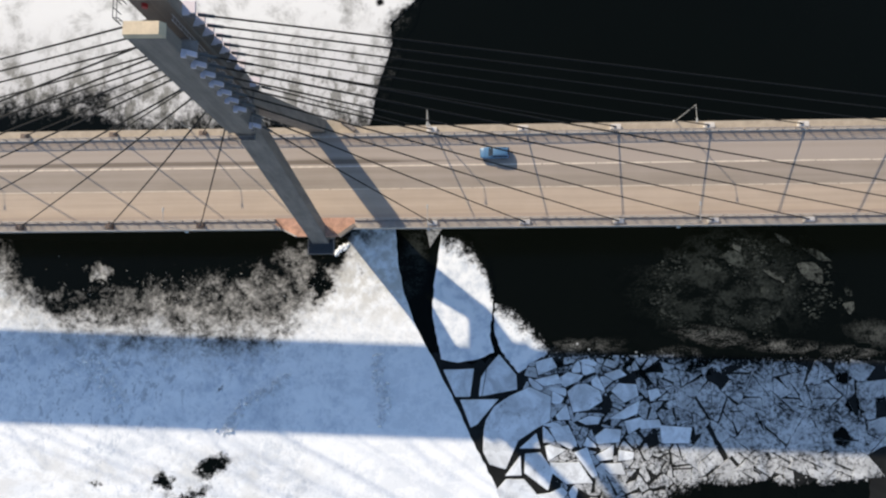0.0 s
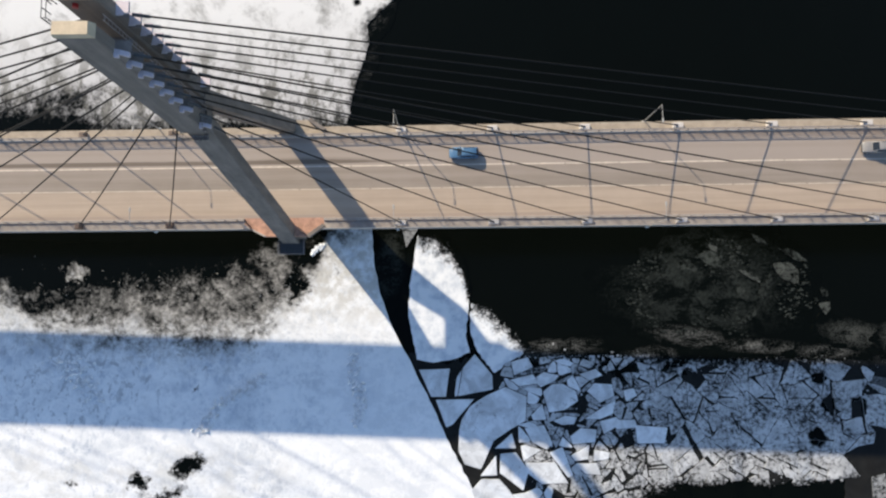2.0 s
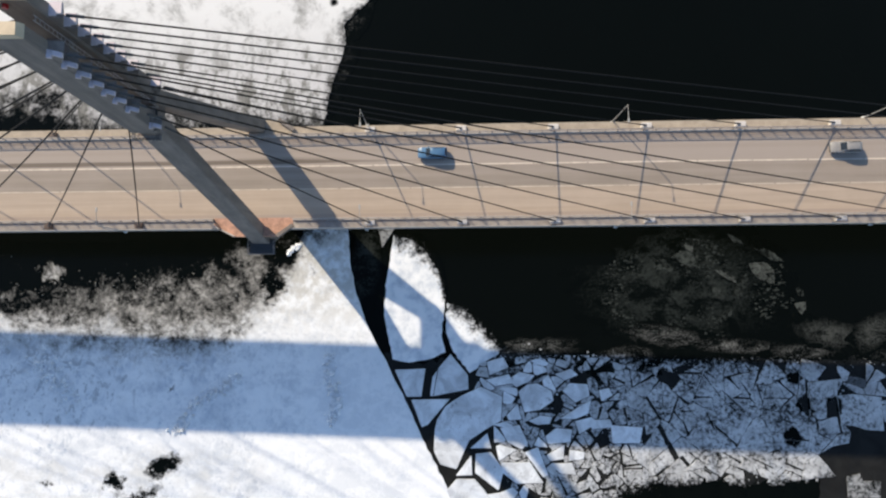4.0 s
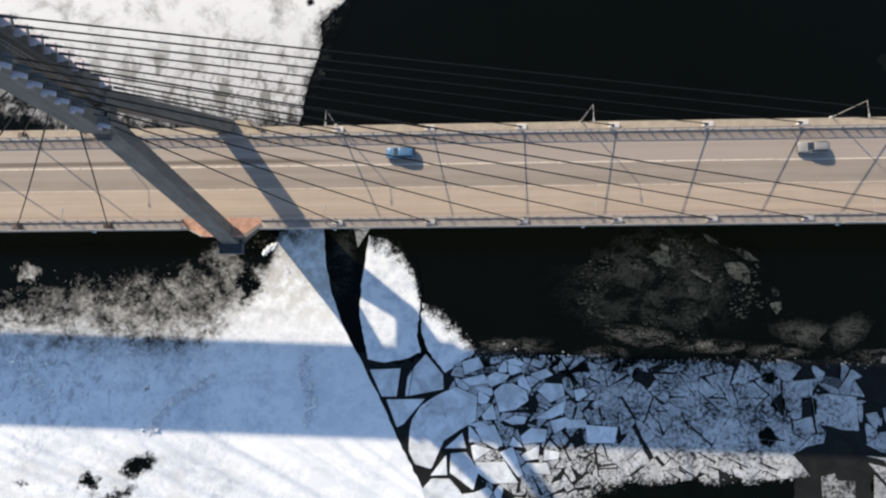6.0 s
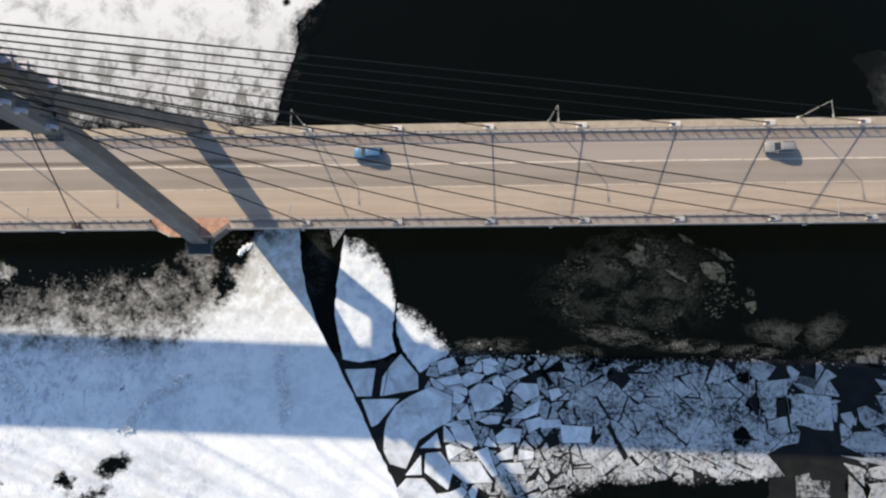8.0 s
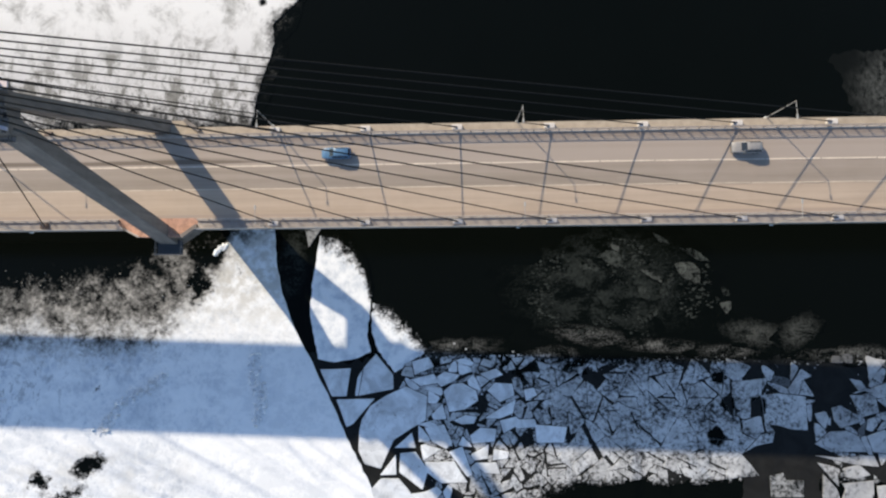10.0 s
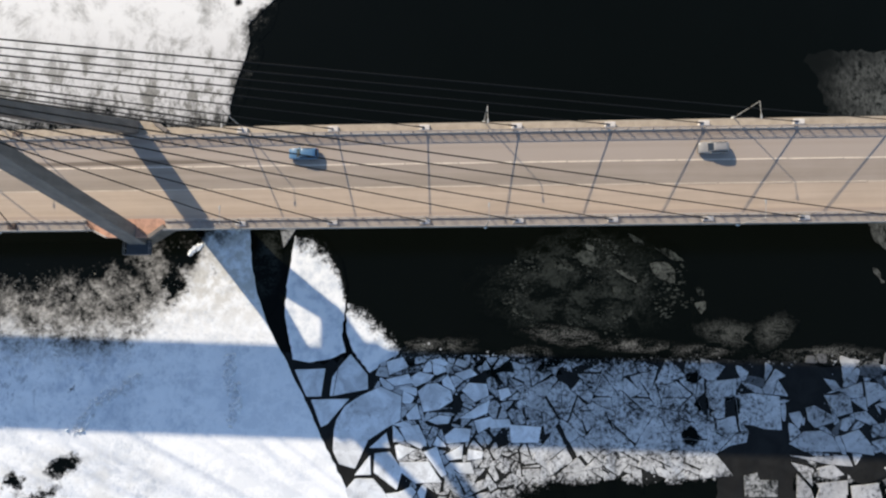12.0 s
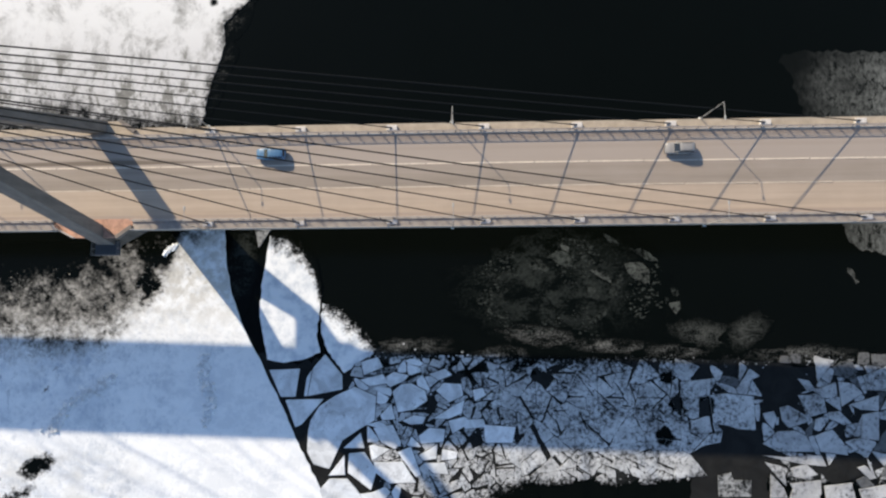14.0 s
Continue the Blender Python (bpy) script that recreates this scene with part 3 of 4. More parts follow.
def floe(poly, material, label, rng, thick=0.2, amount=0.18, wander=None):
    """An ice plate; the larger ones carry a snow cover that stops short of the rim."""
    mid = middle(poly)
    pts = [q - mid for q in worn(poly, rng, amount, wander)]
    covered = area(poly) > 5 and (-57.5 < mid.y < -38.5 or mid.x < 60) and material in (M_FLOE, M_PITTED, M_SOLID)
    ob = part("ice_floe", slab(pts, -0.25, thick - 0.03 if covered else thick, 0.05), M_EDGE if covered else material)
    ob.location = (mid.x, mid.y, 0)
    if covered:
        part("snow_cover", slab([q * (1 - rng.uniform(0.03, 0.09) / max(0.5, q.length)) for q in pts], thick - 0.035, thick + 0.02, 0.06), material, ob, "thin crust of snow on the ice")
    return tagged(ob, label, "ice floe", "broken ice floes")


LARGE = []


def large(*corners):
    """Set out one of the large floes beside the main crack."""
    LARGE.append([Vector(q) for q in corners])


large((19.8, -36.5), (26.6, -36.3), (25.7, -42.4), (22.4, -42.4))
large((29.4, -36.2), (32.1, -33.2), (35.9, -37.7), (36.0, -40.9), (28.3, -42.3))
large((28.1, -38.2), (29.2, -36.6), (28.2, -42.3), (27.5, -42.3))
large((23.4, -43.0), (31.9, -42.9), (27.1, -48.4), (25.7, -49.0))
large((30.9, -44.4), (34.4, -42.2), (38.7, -40.3), (43.4, -42.4), (43.1, -47.6), (39.8, -49.4), (36.0, -51.9), (33.2, -57.9), (29.7, -56.9), (28.3, -54.1), (28.5, -49.6), (29.0, -47.4))
large((36.2, -53.5), (40.0, -50.2), (40.9, -53.5))
large((33.0, -59.3), (36.5, -54.9), (36.7, -59.2))
large((37.4, -54.6), (40.8, -54.3), (43.6, -58.3), (42.9, -60.4), (42.3, -62.5), (37.2, -58.7))
large((41.8, -53.0), (42.9, -52.7), (46.4, -53.8), (42.4, -56.3))
large((42.7, -56.5), (49.2, -56.4), (52.1, -60.9), (46.2, -61.1), (43.3, -58.8))
large((42.7, -49.2), (47.0, -48.5), (48.9, -52.5), (47.5, -53.8), (44.4, -52.3))
large((48.0, -54.4), (51.0, -53.2), (53.2, -59.3), (52.0, -59.8))
large((31.0, -62.3), (33.2, -59.9), (37.1, -59.9), (39.3, -62.3), (41.7, -66.1), (32.4, -66.0))
large((39.8, -63.2), (42.7, -62.8), (45.4, -61.7), (46.6, -62.8), (44.7, -65.5), (41.1, -65.3))
large((40.0, -34.9), (43.7, -33.9), (44.9, -36.1), (40.6, -37.9))
large((39.7, -38.8), (44.9, -37.6), (46.0, -39.6), (41.8, -40.3))
large((44.6, -38.8), (47.2, -37.1), (50.6, -37.9), (49.6, -39.1), (46.4, -40.5))
large((46.9, -41.4), (48.9, -39.8), (51.1, -39.6), (54.2, -41.3), (54.6, -43.5), (51.6, -45.4), (48.1, -45.9))
large((44.2, -46.5), (46.7, -44.0), (47.6, -47.4), (44.7, -47.6))
large((41.2, -48.5), (43.9, -47.8), (45.7, -48.6), (44.7, -49.5))
large((43.5, -50.1), (46.4, -49.3), (48.1, -51.4), (48.9, -53.2), (46.7, -52.9), (44.7, -51.4))
large((49.0, -47.7), (51.6, -46.5), (54.3, -46.9), (53.6, -48.4), (50.9, -48.6))
large((56.5, -41.3), (58.1, -39.6), (62.1, -39.9), (62.5, -42.4), (59.3, -43.9))
large((55.9, -47.3), (60.0, -44.7), (62.8, -43.3), (62.2, -46.2), (59.3, -47.4))
large((52.6, -51.0), (55.0, -49.2), (58.5, -49.6), (58.1, -52.3), (53.1, -52.7))
large((59.1, -47.8), (62.8, -46.9), (64.2, -48.2), (60.0, -50.6))
large((64.5, -41.2), (66.8, -40.7), (67.5, -42.4), (65.0, -43.6))
large((52.6, -55.1), (56.8, -52.7), (56.5, -55.9), (53.5, -56.3))
large((57.8, -53.8), (61.2, -54.4), (60.9, -55.9), (57.5, -56.3))
large((53.5, -56.8), (58.4, -56.6), (59.2, -59.2), (55.7, -59.0))
large((62.2, -47.5), (66.9, -47.5), (67.4, -49.2), (62.7, -49.6))
large((66.9, -48.7), (73.9, -49.2), (73.2, -52.6), (67.1, -52.6))
large((54.9, -37.7), (58.6, -36.5), (60.1, -37.9), (57.1, -39.1))
large((116.5, -42.7), (120.2, -42.3), (126.2, -43.0), (126.3, -50.3), (122.6, -50.1), (120.2, -49.3), (117.1, -48.8))
large((110.2, -39.8), (116.9, -39.1), (116.5, -43.3), (114.2, -44.2), (113.9, -47.1), (110.7, -45.4))
large((131.7, -45.5), (133.7, -45.0), (137.3, -47.1), (137.5, -48.7), (133.5, -49.9), (132.1, -48.2))
large((135.8, -42.8), (141.5, -42.9), (142.0, -46.6), (138.5, -47.5))
large((139.3, -41.9), (144.4, -40.0), (144.5, -43.2), (142.0, -43.6))
large((144.9, -40.0), (147.9, -40.3), (150.2, -42.5), (145.3, -45.4))
large((127.6, -53.2), (131.0, -50.6), (134.9, -50.4), (137.3, -51.6), (138.8, -55.0), (131.0, -54.9))
large((139.0, -51.6), (143.0, -50.2), (145.8, -53.8), (146.1, -55.8), (140.1, -55.0))
large((142.3, -46.6), (144.8, -46.3), (147.3, -49.0), (145.6, -49.3), (142.4, -48.0))
large((147.1, -44.9), (153.6, -43.0), (153.4, -46.4), (149.5, -46.1))
large((149.7, -47.1), (153.4, -46.4), (153.0, -52.7), (149.1, -52.2))
large((127.4, -55.6), (132.1, -56.1), (140.3, -55.7), (141.3, -58.1), (135.7, -57.6))
large((127.9, -57.1), (132.0, -58.1), (132.3, -62.3), (130.0, -59.7))
large((133.7, -58.3), (137.0, -57.6), (139.3, -59.8), (136.0, -60.7), (133.9, -60.2))
large((129.0, -59.5), (131.8, -62.6), (132.4, -64.7), (128.7, -64.7))
large((133.1, -61.6), (139.9, -61.0), (139.8, -64.1), (134.6, -64.5))
large((143.9, -36.8), (145.7, -35.6), (148.2, -35.6), (149.2, -38.1), (146.9, -39.3), (144.7, -38.8))
large((136.0, -39.2), (138.5, -39.7), (139.6, -41.4), (137.9, -41.9))
large((127.9, -46.7), (130.4, -46.2), (131.1, -47.9), (130.0, -50.1), (128.6, -48.4))
large((117.5, -59.9), (120.4, -59.2), (120.9, -60.8), (124.8, -60.9), (124.6, -64.4), (117.5, -64.4))
large((147.9, -58.4), (149.7, -57.9), (152.0, -60.6), (150.5, -61.0))
large((139.5, -48.0), (141.2, -47.5), (141.6, -49.2), (140.1, -50.7), (138.9, -50.2))
large((144.4, -37.4), (149.6, -37.6), (147.6, -38.9), (143.9, -38.6))
large((150.5, -38.7), (156.4, -36.4), (158.0, -42.2), (151.2, -41.9))
large((134.0, -62.2), (139.5, -64.2), (138.8, -70.0), (130.5, -70.0))
large((140.5, -62.2), (146.5, -61.6), (147.5, -66.5), (141.0, -68.0))
large((148.0, -63.0), (154.0, -62.0), (156.0, -68.0), (149.5, -68.5))

# leads that run through several floes: from, to, width
LEADS = ((89.8, -39.9, 93.5, -43.3, 0.11), (93.5, -43.3, 95.5, -42.3, 0.18), (95.9, -43.1, 98.2, -43.3, 0.44), (98.8, -39.0, 99.5, -41.4, 0.27), (96.2, -44.4, 101.3, -45.6, 0.13), (84.5, -43.5, 87.5, -45.2, 0.18), (87.5, -45.2, 88.9, -48.4, 0.27), (88.9, -48.4, 90.8, -50.1, 0.35),
         (102.3, -46.6, 107.4, -49.0, 0.27), (103.0, -38.7, 108.1, -43.2, 0.35), (110.7, -45.4, 117.9, -49.8, 0.62), (110.0, -39.0, 110.0, -44.2, 0.35), (81.4, -44.0, 79.0, -49.8, 0.27), (81.4, -46.7, 83.2, -48.8, 0.18), (83.2, -37.6, 89.4, -37.7, 0.44), (81.8, -55.3, 85.1, -59.2, 0.80),
         (85.9, -57.6, 90.5, -60.6, 0.44), (91.2, -54.7, 94.8, -56.8, 0.27), (97.8, -56.1, 101.4, -57.8, 0.27), (103.9, -56.7, 108.2, -58.6, 0.35), (70.7, -58.0, 75.6, -57.9, 0.35), (75.9, -44.4, 76.6, -45.6, 0.53), (78.2, -50.4, 80.3, -54.6, 1.06))


def opened(poly, x0, y0, x1, y1, width):
    """The pieces of a floe on either side of a lead that crosses it."""
    a, b = Vector((x0, y0)), Vector((x1, y1))
    if sum(inside(a + (b - a) * (k / 8), poly) for k in range(9)) < 3:
        return [poly]
    side = Vector((a.y - b.y, b.x - a.x)).normalized()
    halves = (clip(poly, a - side * (width / 2), side), clip(poly, a + side * (width / 2), -side))
    return [h for h in halves if len(h) >= 3]


def broken_ice():
    rng = random.Random(23)
    corner = [Vector(q) for q in ((112.4, -54.8), (114.6, -53.6), (118.5, -52.8), (119.1, -50.3), (116.0, -51.2))]
    floe(corner, M_PITTED, "narrow pitted floe beside smooth bare ice", random.Random(8), 0.23, 0.06)
    rim = [(17, -33), (24, -35), (40, -33.5), (58, -34.5), (70, -37), (84, -34.5), (110, -34), (180, -33.5), (180, -72), (150, -72), (128, -72), (126, -61), (104, -61), (80, -60.5), (66, -62), (52, -68), (44, -70), (34, -70), (27, -56), (20, -42)]
    tagged(part("thin_ice", slab(rough_outline(rim, 1.0, 0.5, 14), -0.1, 0.006), M_NEW), "dark new ice filling the leads between floes", "thin ice", kind="structure")
    for poly in LARGE:
        floe(poly, M_BLOCK if 112 < middle(poly).x < 127 and middle(poly).y < -58 else M_WET if middle(poly).x > 127 and middle(poly).y > -39.5 else M_SOLID if middle(poly).x > 127 else M_PITTED if middle(poly).x > 105 else M_FLOE, "large angular snow-covered ice floe in black water", rng, 0.225 + 0.03 * rng.random(), 0.06)
    def zone(p):
        x = p.x + 5 * noise.noise((p.x * 0.1, p.y * 0.1, 21))
        return 0 if x < 70 else 1 if x < 115 else 2

    def size(p):
        """How wide the single floes are."""
        bumpy = noise.noise((p.x * 0.11, p.y * 0.11, 3))
        north = max(0.0, min(1.0, (p.y + 39.5) / 4))
        if zone(p) == 0:
            return (2.1 + 2.6 * max(0.0, bumpy + 0.1) + 0.03 * (70 - p.x)) * (1 - 0.3 * north)
        if zone(p) == 1:
            south = max(0.0, min(1.0, (-56 - p.y) / 3))
            return (4.0 + 5.0 * max(0.0, bumpy + 0.2)) * (1 - 0.6 * north) * (1 - 0.45 * south)
        return 3.0 + 3.0 * max(0.0, bumpy + 0.2)

    def gap(p):
        return (0.16, 0.045, 0.22)[zone(p)]

    labels = ("small broken ice floe among black water leads", "pitted snow-dusted ice plate with thin cracks", "angular snow-covered ice block with dark leads")

    def south_rim(x):
        return (-66.5 if x < 78 else -60.6 if x < 126 else -71.0) + 1.6 * noise.noise((x * 0.15, 7, 0))

    shards = bmesh.new()
    holes = ([(112.6, -58), (113.2, -54.6), (114.8, -52.9), (118.4, -52.4), (119.2, -49.9), (127.1, -50.2), (127.3, -54.9), (128.6, -70), (111.8, -70)], [(127.6, -37.6), (136.5, -37.2), (136.6, -43), (134.8, -46.6), (127.4, -47)], [(136, -58.3), (147.7, -56.8), (148.7, -59.8), (143, -61), (138.4, -60.6)], [(36, -33), (40, -33), (38, -39), (30, -36)],
             [(103.5, -51.4), (105.6, -50.2), (107.9, -50.9), (106.6, -53.4), (104.2, -53.2)], [(107.4, -43.4), (109.6, -43.2), (110.6, -46.2), (108.9, -46.4)], [(114, -44.2), (116.4, -43.2), (116.2, -47.0), (113.8, -46.9)], [(79, -53), (80.5, -50.8), (82.4, -55.2), (80.8, -55.5)],
             [(55.6, -38.2), (59, -36.8), (63.6, -37.2), (62.4, -38.9), (58, -39.3)], [(74.6, -37.8), (79, -37.2), (82.4, -38.6), (80.6, -40.6), (76.4, -40.8)])
    plates = crack_up([Vector(q) for q in ((36, -72), (180, -72), (180, -32), (33, -32))], lambda p: 6.0 if zone(p) == 0 else 9.5, rng)
    pieces = []
    for plate in plates:
        pieces += broken_up(plate, size, gap, rng)
    for lead in LEADS:
        pieces = [h for q in pieces for h in opened(q, *lead)]
    for poly in pieces:
        poly = beside(poly, LARGE + [corner], 0.07)
        if len(poly) < 3:
            continue
        poly = clip(poly, Vector((0, -34.2 + 1.4 * noise.noise((middle(poly).x * 0.3, 2, 0)))), Vector((0, 1)))
        if len(poly) < 3:
            continue
        mid = middle(poly)
        k = zone(mid)
        if any(inside(mid, q) for q in holes):
            continue
        top = (-33.8 if mid.x > 58 else -32.6) + 1.6 * noise.noise((mid.x * 0.12, 0, 0)) - (0.6 if 60 < mid.x < 84 else 2.6 if 112 < mid.x < 131 else 0)
        if mid.y > top or mid.y < south_rim(mid.x) or mid.x < 37.5 + 0.5 * max(0, -47 - mid.y):
            continue
        room = area(poly)
        # the loosest pieces have drifted off along the rims
        loose = max(0.0, 1 - abs(mid.y - top) / 3.5) * 0.35
        if rng.random() < (0.04, 0.015, 0.10)[k] * (1.0 if room < 12 else 0.3) + loose or room < 0.12:
            continue
        shape = [mid + (v - mid) * (1 - min(0.3, (0.03, 0.02, 0.07)[k] / math.sqrt(room))) for v in poly]
        if room < 3.4:
            part_of(shards, worn(shape, rng, 0.16, 0.05), rng)
            continue
        mat = M_WET if k == 2 and mid.y > -36.5 else rng.choice((M_SOLID, M_SOLID, M_WET)) if k == 2 else M_PITTED if k == 1 or rng.uniform(38, 64) < mid.x else M_FLOE
        floe(shape, mat, labels[k], rng, 0.15 + (0.07, 0.01, 0.07)[k] * rng.random(), (0.14, 0.10, 0.16)[k], (0.07, 0.10, 0.07)[k])
    # loose brash along the northern rim and in the leads
    for k in range(1700):
        x = rng.uniform(40, 165)
        rim = -33.2 + 1.6 * noise.noise((x * 0.12, 0, 0)) - (0.6 if 60 < x < 84 else 0)
        y = rim + rng.gauss(0, 1.3) if k % 5 else rng.uniform(-62, -34)
        if k % 7 == 0:
            y = south_rim(x) + 0.4 + rng.gauss(0, 1.0)
        if any(inside((x, y), q) for q in holes) or (y > -33.6 and rng.random() < 0.95):
            continue
        r = 0.09 + 0.28 * rng.random() ** 2
        t0 = rng.random() * 6.28
        n = rng.choice((4, 5, 6))
        part_of(shards, [Vector((x + r * rng.uniform(0.6, 1.2) * math.cos(t0 + 6.283 * j / n), y + r * rng.uniform(0.6, 1.2) * math.sin(t0 + 6.283 * j / n))) for j in range(n)], rng, 0.06)
    tagged(part("brash_ice", shards, M_PITTED), "small broken shards of white brash ice in black water", "brash ice", kind="stuff")


def part_of(bm, pts, rng, thick=0.11):
    """One shard of ice, added to a mesh of many."""
    z = thick + 0.05 * rng.random()
    low, top = ([bm.verts.new((p.x, p.y, h)) for p in pts] for h in (-0.05, z))
    bm.faces.new(top)
    for i in range(len(pts)):
        j = (i + 1) % len(pts)
        bm.faces.new((low[i], low[j], top[j], top[i]))


broken_ice()


def thin_ice():
    rows = (
        (88.5, -19.2, 28, 13.5, M_FILM, "thin dark ice skin on black water", 0),
        (80.5, -29.4, 13, 2.8, M_SLUSH, "grey slush along the broken ice", -7),
        (97, -31.9, 13, 2.2, M_SLUSH, "grey slush along the broken ice", -3),
        (51, -32.0, 15, 3.4, M_SLUSH, "grey slush along the broken ice", 4),
        (71, -33.4, 9, 2.0, M_SLUSH, "grey slush along the broken ice", 0),
        (110, -33.4, 9, 2.0, M_SLUSH, "grey slush along the broken ice", 0),
        (138, -34.4, 14, 2.6, M_SLUSH, "grey slush along the broken ice", 0),
        (115.5, -29.0, 9, 3.6, M_DUST, "thin dark ice skin on black water", -8),
        (125, -29.0, 6, 4.6, M_DUST, "thin dark ice skin on black water", 30),
        (14, -14, 4.2, 10, M_FILM, "thin dark ice skin on black water", -8),
        (11.5, 45, 3.0, 11, M_RIM, "dark pitted ice along the sheet's edge", -28),
        (8.0, 31, 2.0, 10, M_RIM, "dark pitted ice along the sheet's edge", -16),
        (70, -37, 9, 3, M_FILM, "thin dark ice skin on black water", 0),
    )
    for k, (x, y, rx, ry, mat, label, turn) in enumerate(rows):
        pts = []
        for j in range(60):
            a = 2 * math.pi * j / 60
            w = 1 + 0.5 * noise.noise((1.6 * math.cos(a) + k, 1.6 * math.sin(a), k * 3.1)) + 0.2 * noise.noise((5 * math.cos(a) + k, 5 * math.sin(a), 1.0))
            pts.append((rx * w * math.cos(a), ry * w * math.sin(a)))
        ob = part("thin_ice", slab(pts, -0.1, 0.012 + 0.006 * k, 0.1), mat)
        ob.location, ob.rotation_euler = (x, y, 0), (0, 0, radians(turn))
        tagged(ob, label, "thin ice", kind="structure")
    bare = [(112.2, -58), (112.8, -54.4), (114.5, -52.4), (117.8, -51.9), (118.6, -49.5), (122, -49.2), (127.1, -49.9), (127.6, -55), (128.6, -60), (129, -70), (111.5, -70), (111.6, -62)], [(128.2, -41.5), (127.8, -37.8), (131, -36.6), (136.3, -37.4), (137, -43), (134.8, -46.7), (130, -47.5), (127.4, -47)], [(136, -56), (147.7, -56), (149.2, -60), (143.2, -62), (138.4, -59.6)]
    for q in bare:
        tagged(part("thin_ice", slab(rough_outline(q, 1.2, 0.15, 4), -0.1, 0.08), M_THIN), "smooth bare grey ice between the floes", "thin ice", kind="structure")
    for q in ([(135.6, 32.4), (137, 34.4), (141, 35), (161, 34.6), (215, 37), (215, 12), (143, 12), (140.9, 19.7), (138.2, 29.7)], [(142.7, -4), (147.8, -4.9), (148.9, -8.1), (151.2, -10.7), (157.2, -12.2), (170, -14), (215, -20), (215, 4), (143, 4)], [(148.4, -14.9), (149.5, -15.2), (151, -18.1), (150.2, -18.6)]):
        tagged(part("thin_ice", slab(rough_outline(q, 1.0, 0.25, 6), -0.1, 0.010), M_GREY), "grey snow-dusted thin ice patch", "thin ice", kind="structure")
    # loose thin grey floes drifting in the dark water beside the deck
    rng = random.Random(5)
    plates = (
        ((98.7, -13.6), (102.5, -13.2), (104.4, -15.2), (104.2, -18.2), (101.0, -17.2), (99.3, -15.5)),
        ((90.2, -19.3), (91.3, -18.6), (93.3, -20.7), (92.6, -21.8), (90.9, -21.1)),
        ((98.1, -15.7), (98.6, -17.3), (96.4, -21.7), (94.9, -21.1), (95.7, -18.1)),
        ((90.7, -14.9), (93.3, -15.3), (95.9, -16.8), (95.7, -18.1), (93.1, -16.6)),
        ((108.7, -18.7), (110.5, -19.4), (110.7, -21.0), (109.3, -20.9)),
        ((108.2, -22.5), (110.9, -22.1), (110.9, -23.8), (109.8, -25.1)),
        ((77.3, -13.2), (80.0, -12.4), (82.1, -14.6), (81.5, -15.5), (77.8, -14.8)),
        ((81.3, -12.1), (84.9, -10.5), (86.5, -11.4), (87.9, -14.8), (84.8, -14.0)),
        ((84.4, -9.2), (86.5, -9.7), (86.5, -11.1), (84.9, -10.4)),
        ((94.1, -6.8), (95.7, -7.4), (97.8, -9.3), (95.7, -9.1)),
        ((90.7, -26.3), (94.6, -23.7), (95.0, -24.6), (91.5, -27.2)),
        ((99.9, -10.1), (103.6, -10.7), (106.7, -13.4), (103.5, -12.8)),
    )
    for q in plates:
        floe([Vector(v) for v in q], rng.choice((M_DULL, M_DULL, M_PLATE)), "thin grey ice floe adrift in dark water", rng, 0.05 + 0.06 * rng.random(), 0.12, 0.14)
    # small bits frozen into the dark ice round them
    bits = bmesh.new()
    for _ in range(1500):
        a, f = rng.uniform(0, 6.283), math.sqrt(rng.random())
        c = Vector((86.5 + 22 * f * math.cos(a), -19.5 + 11.5 * f * math.sin(a)))
        if noise.noise((c.x * 0.12, c.y * 0.12, 4)) < 0.02 + 0.2 * rng.random():
            continue
        r = 0.09 + 0.26 * rng.random() ** 2
        part_of(bits, [c + Vector((1.7 * r * rng.uniform(0.5, 1.2) * math.cos(1.05 * k), r * rng.uniform(0.5, 1.2) * math.sin(1.05 * k))) for k in range(6)], rng, 0.04)
    tagged(part("brash_ice", bits, M_DULL), "small grey ice bits frozen into thin dark ice", "brash ice", kind="stuff")
    floe([Vector(q) for q in ((16.0, -5.0), (19.8, -5.2), (17.0, -9.6))], M_BLOCK, "small triangular white floe beside the crack", rng, 0.2, 0.08)


thin_ice()


# ---- bridge deck ----
X0, X1 = -150.0, 270.0
STATIONS = [X0 + 6.0 * k for k in range(71)]
WEST = [x for x in STATIONS if x < -9] + [-8.9]
EAST = [4.9] + [x for x in STATIONS if x > 5]


def ribbon(bm, section, stations=STATIONS):
    """A solid swept along the deck; section: (y, height above the roadway) points."""
    rows = [[bm.verts.new((x, y, deck_z(x) + h)) for y, h in section] for x in stations]
    for a, b in zip(rows, rows[1:]):
        for i in range(len(section)):
            j = (i + 1) % len(section)
            bm.faces.new((a[i], a[j], b[j], b[i]))
    bm.faces.new(rows[0])
    bm.faces.new(rows[-1][::-1])


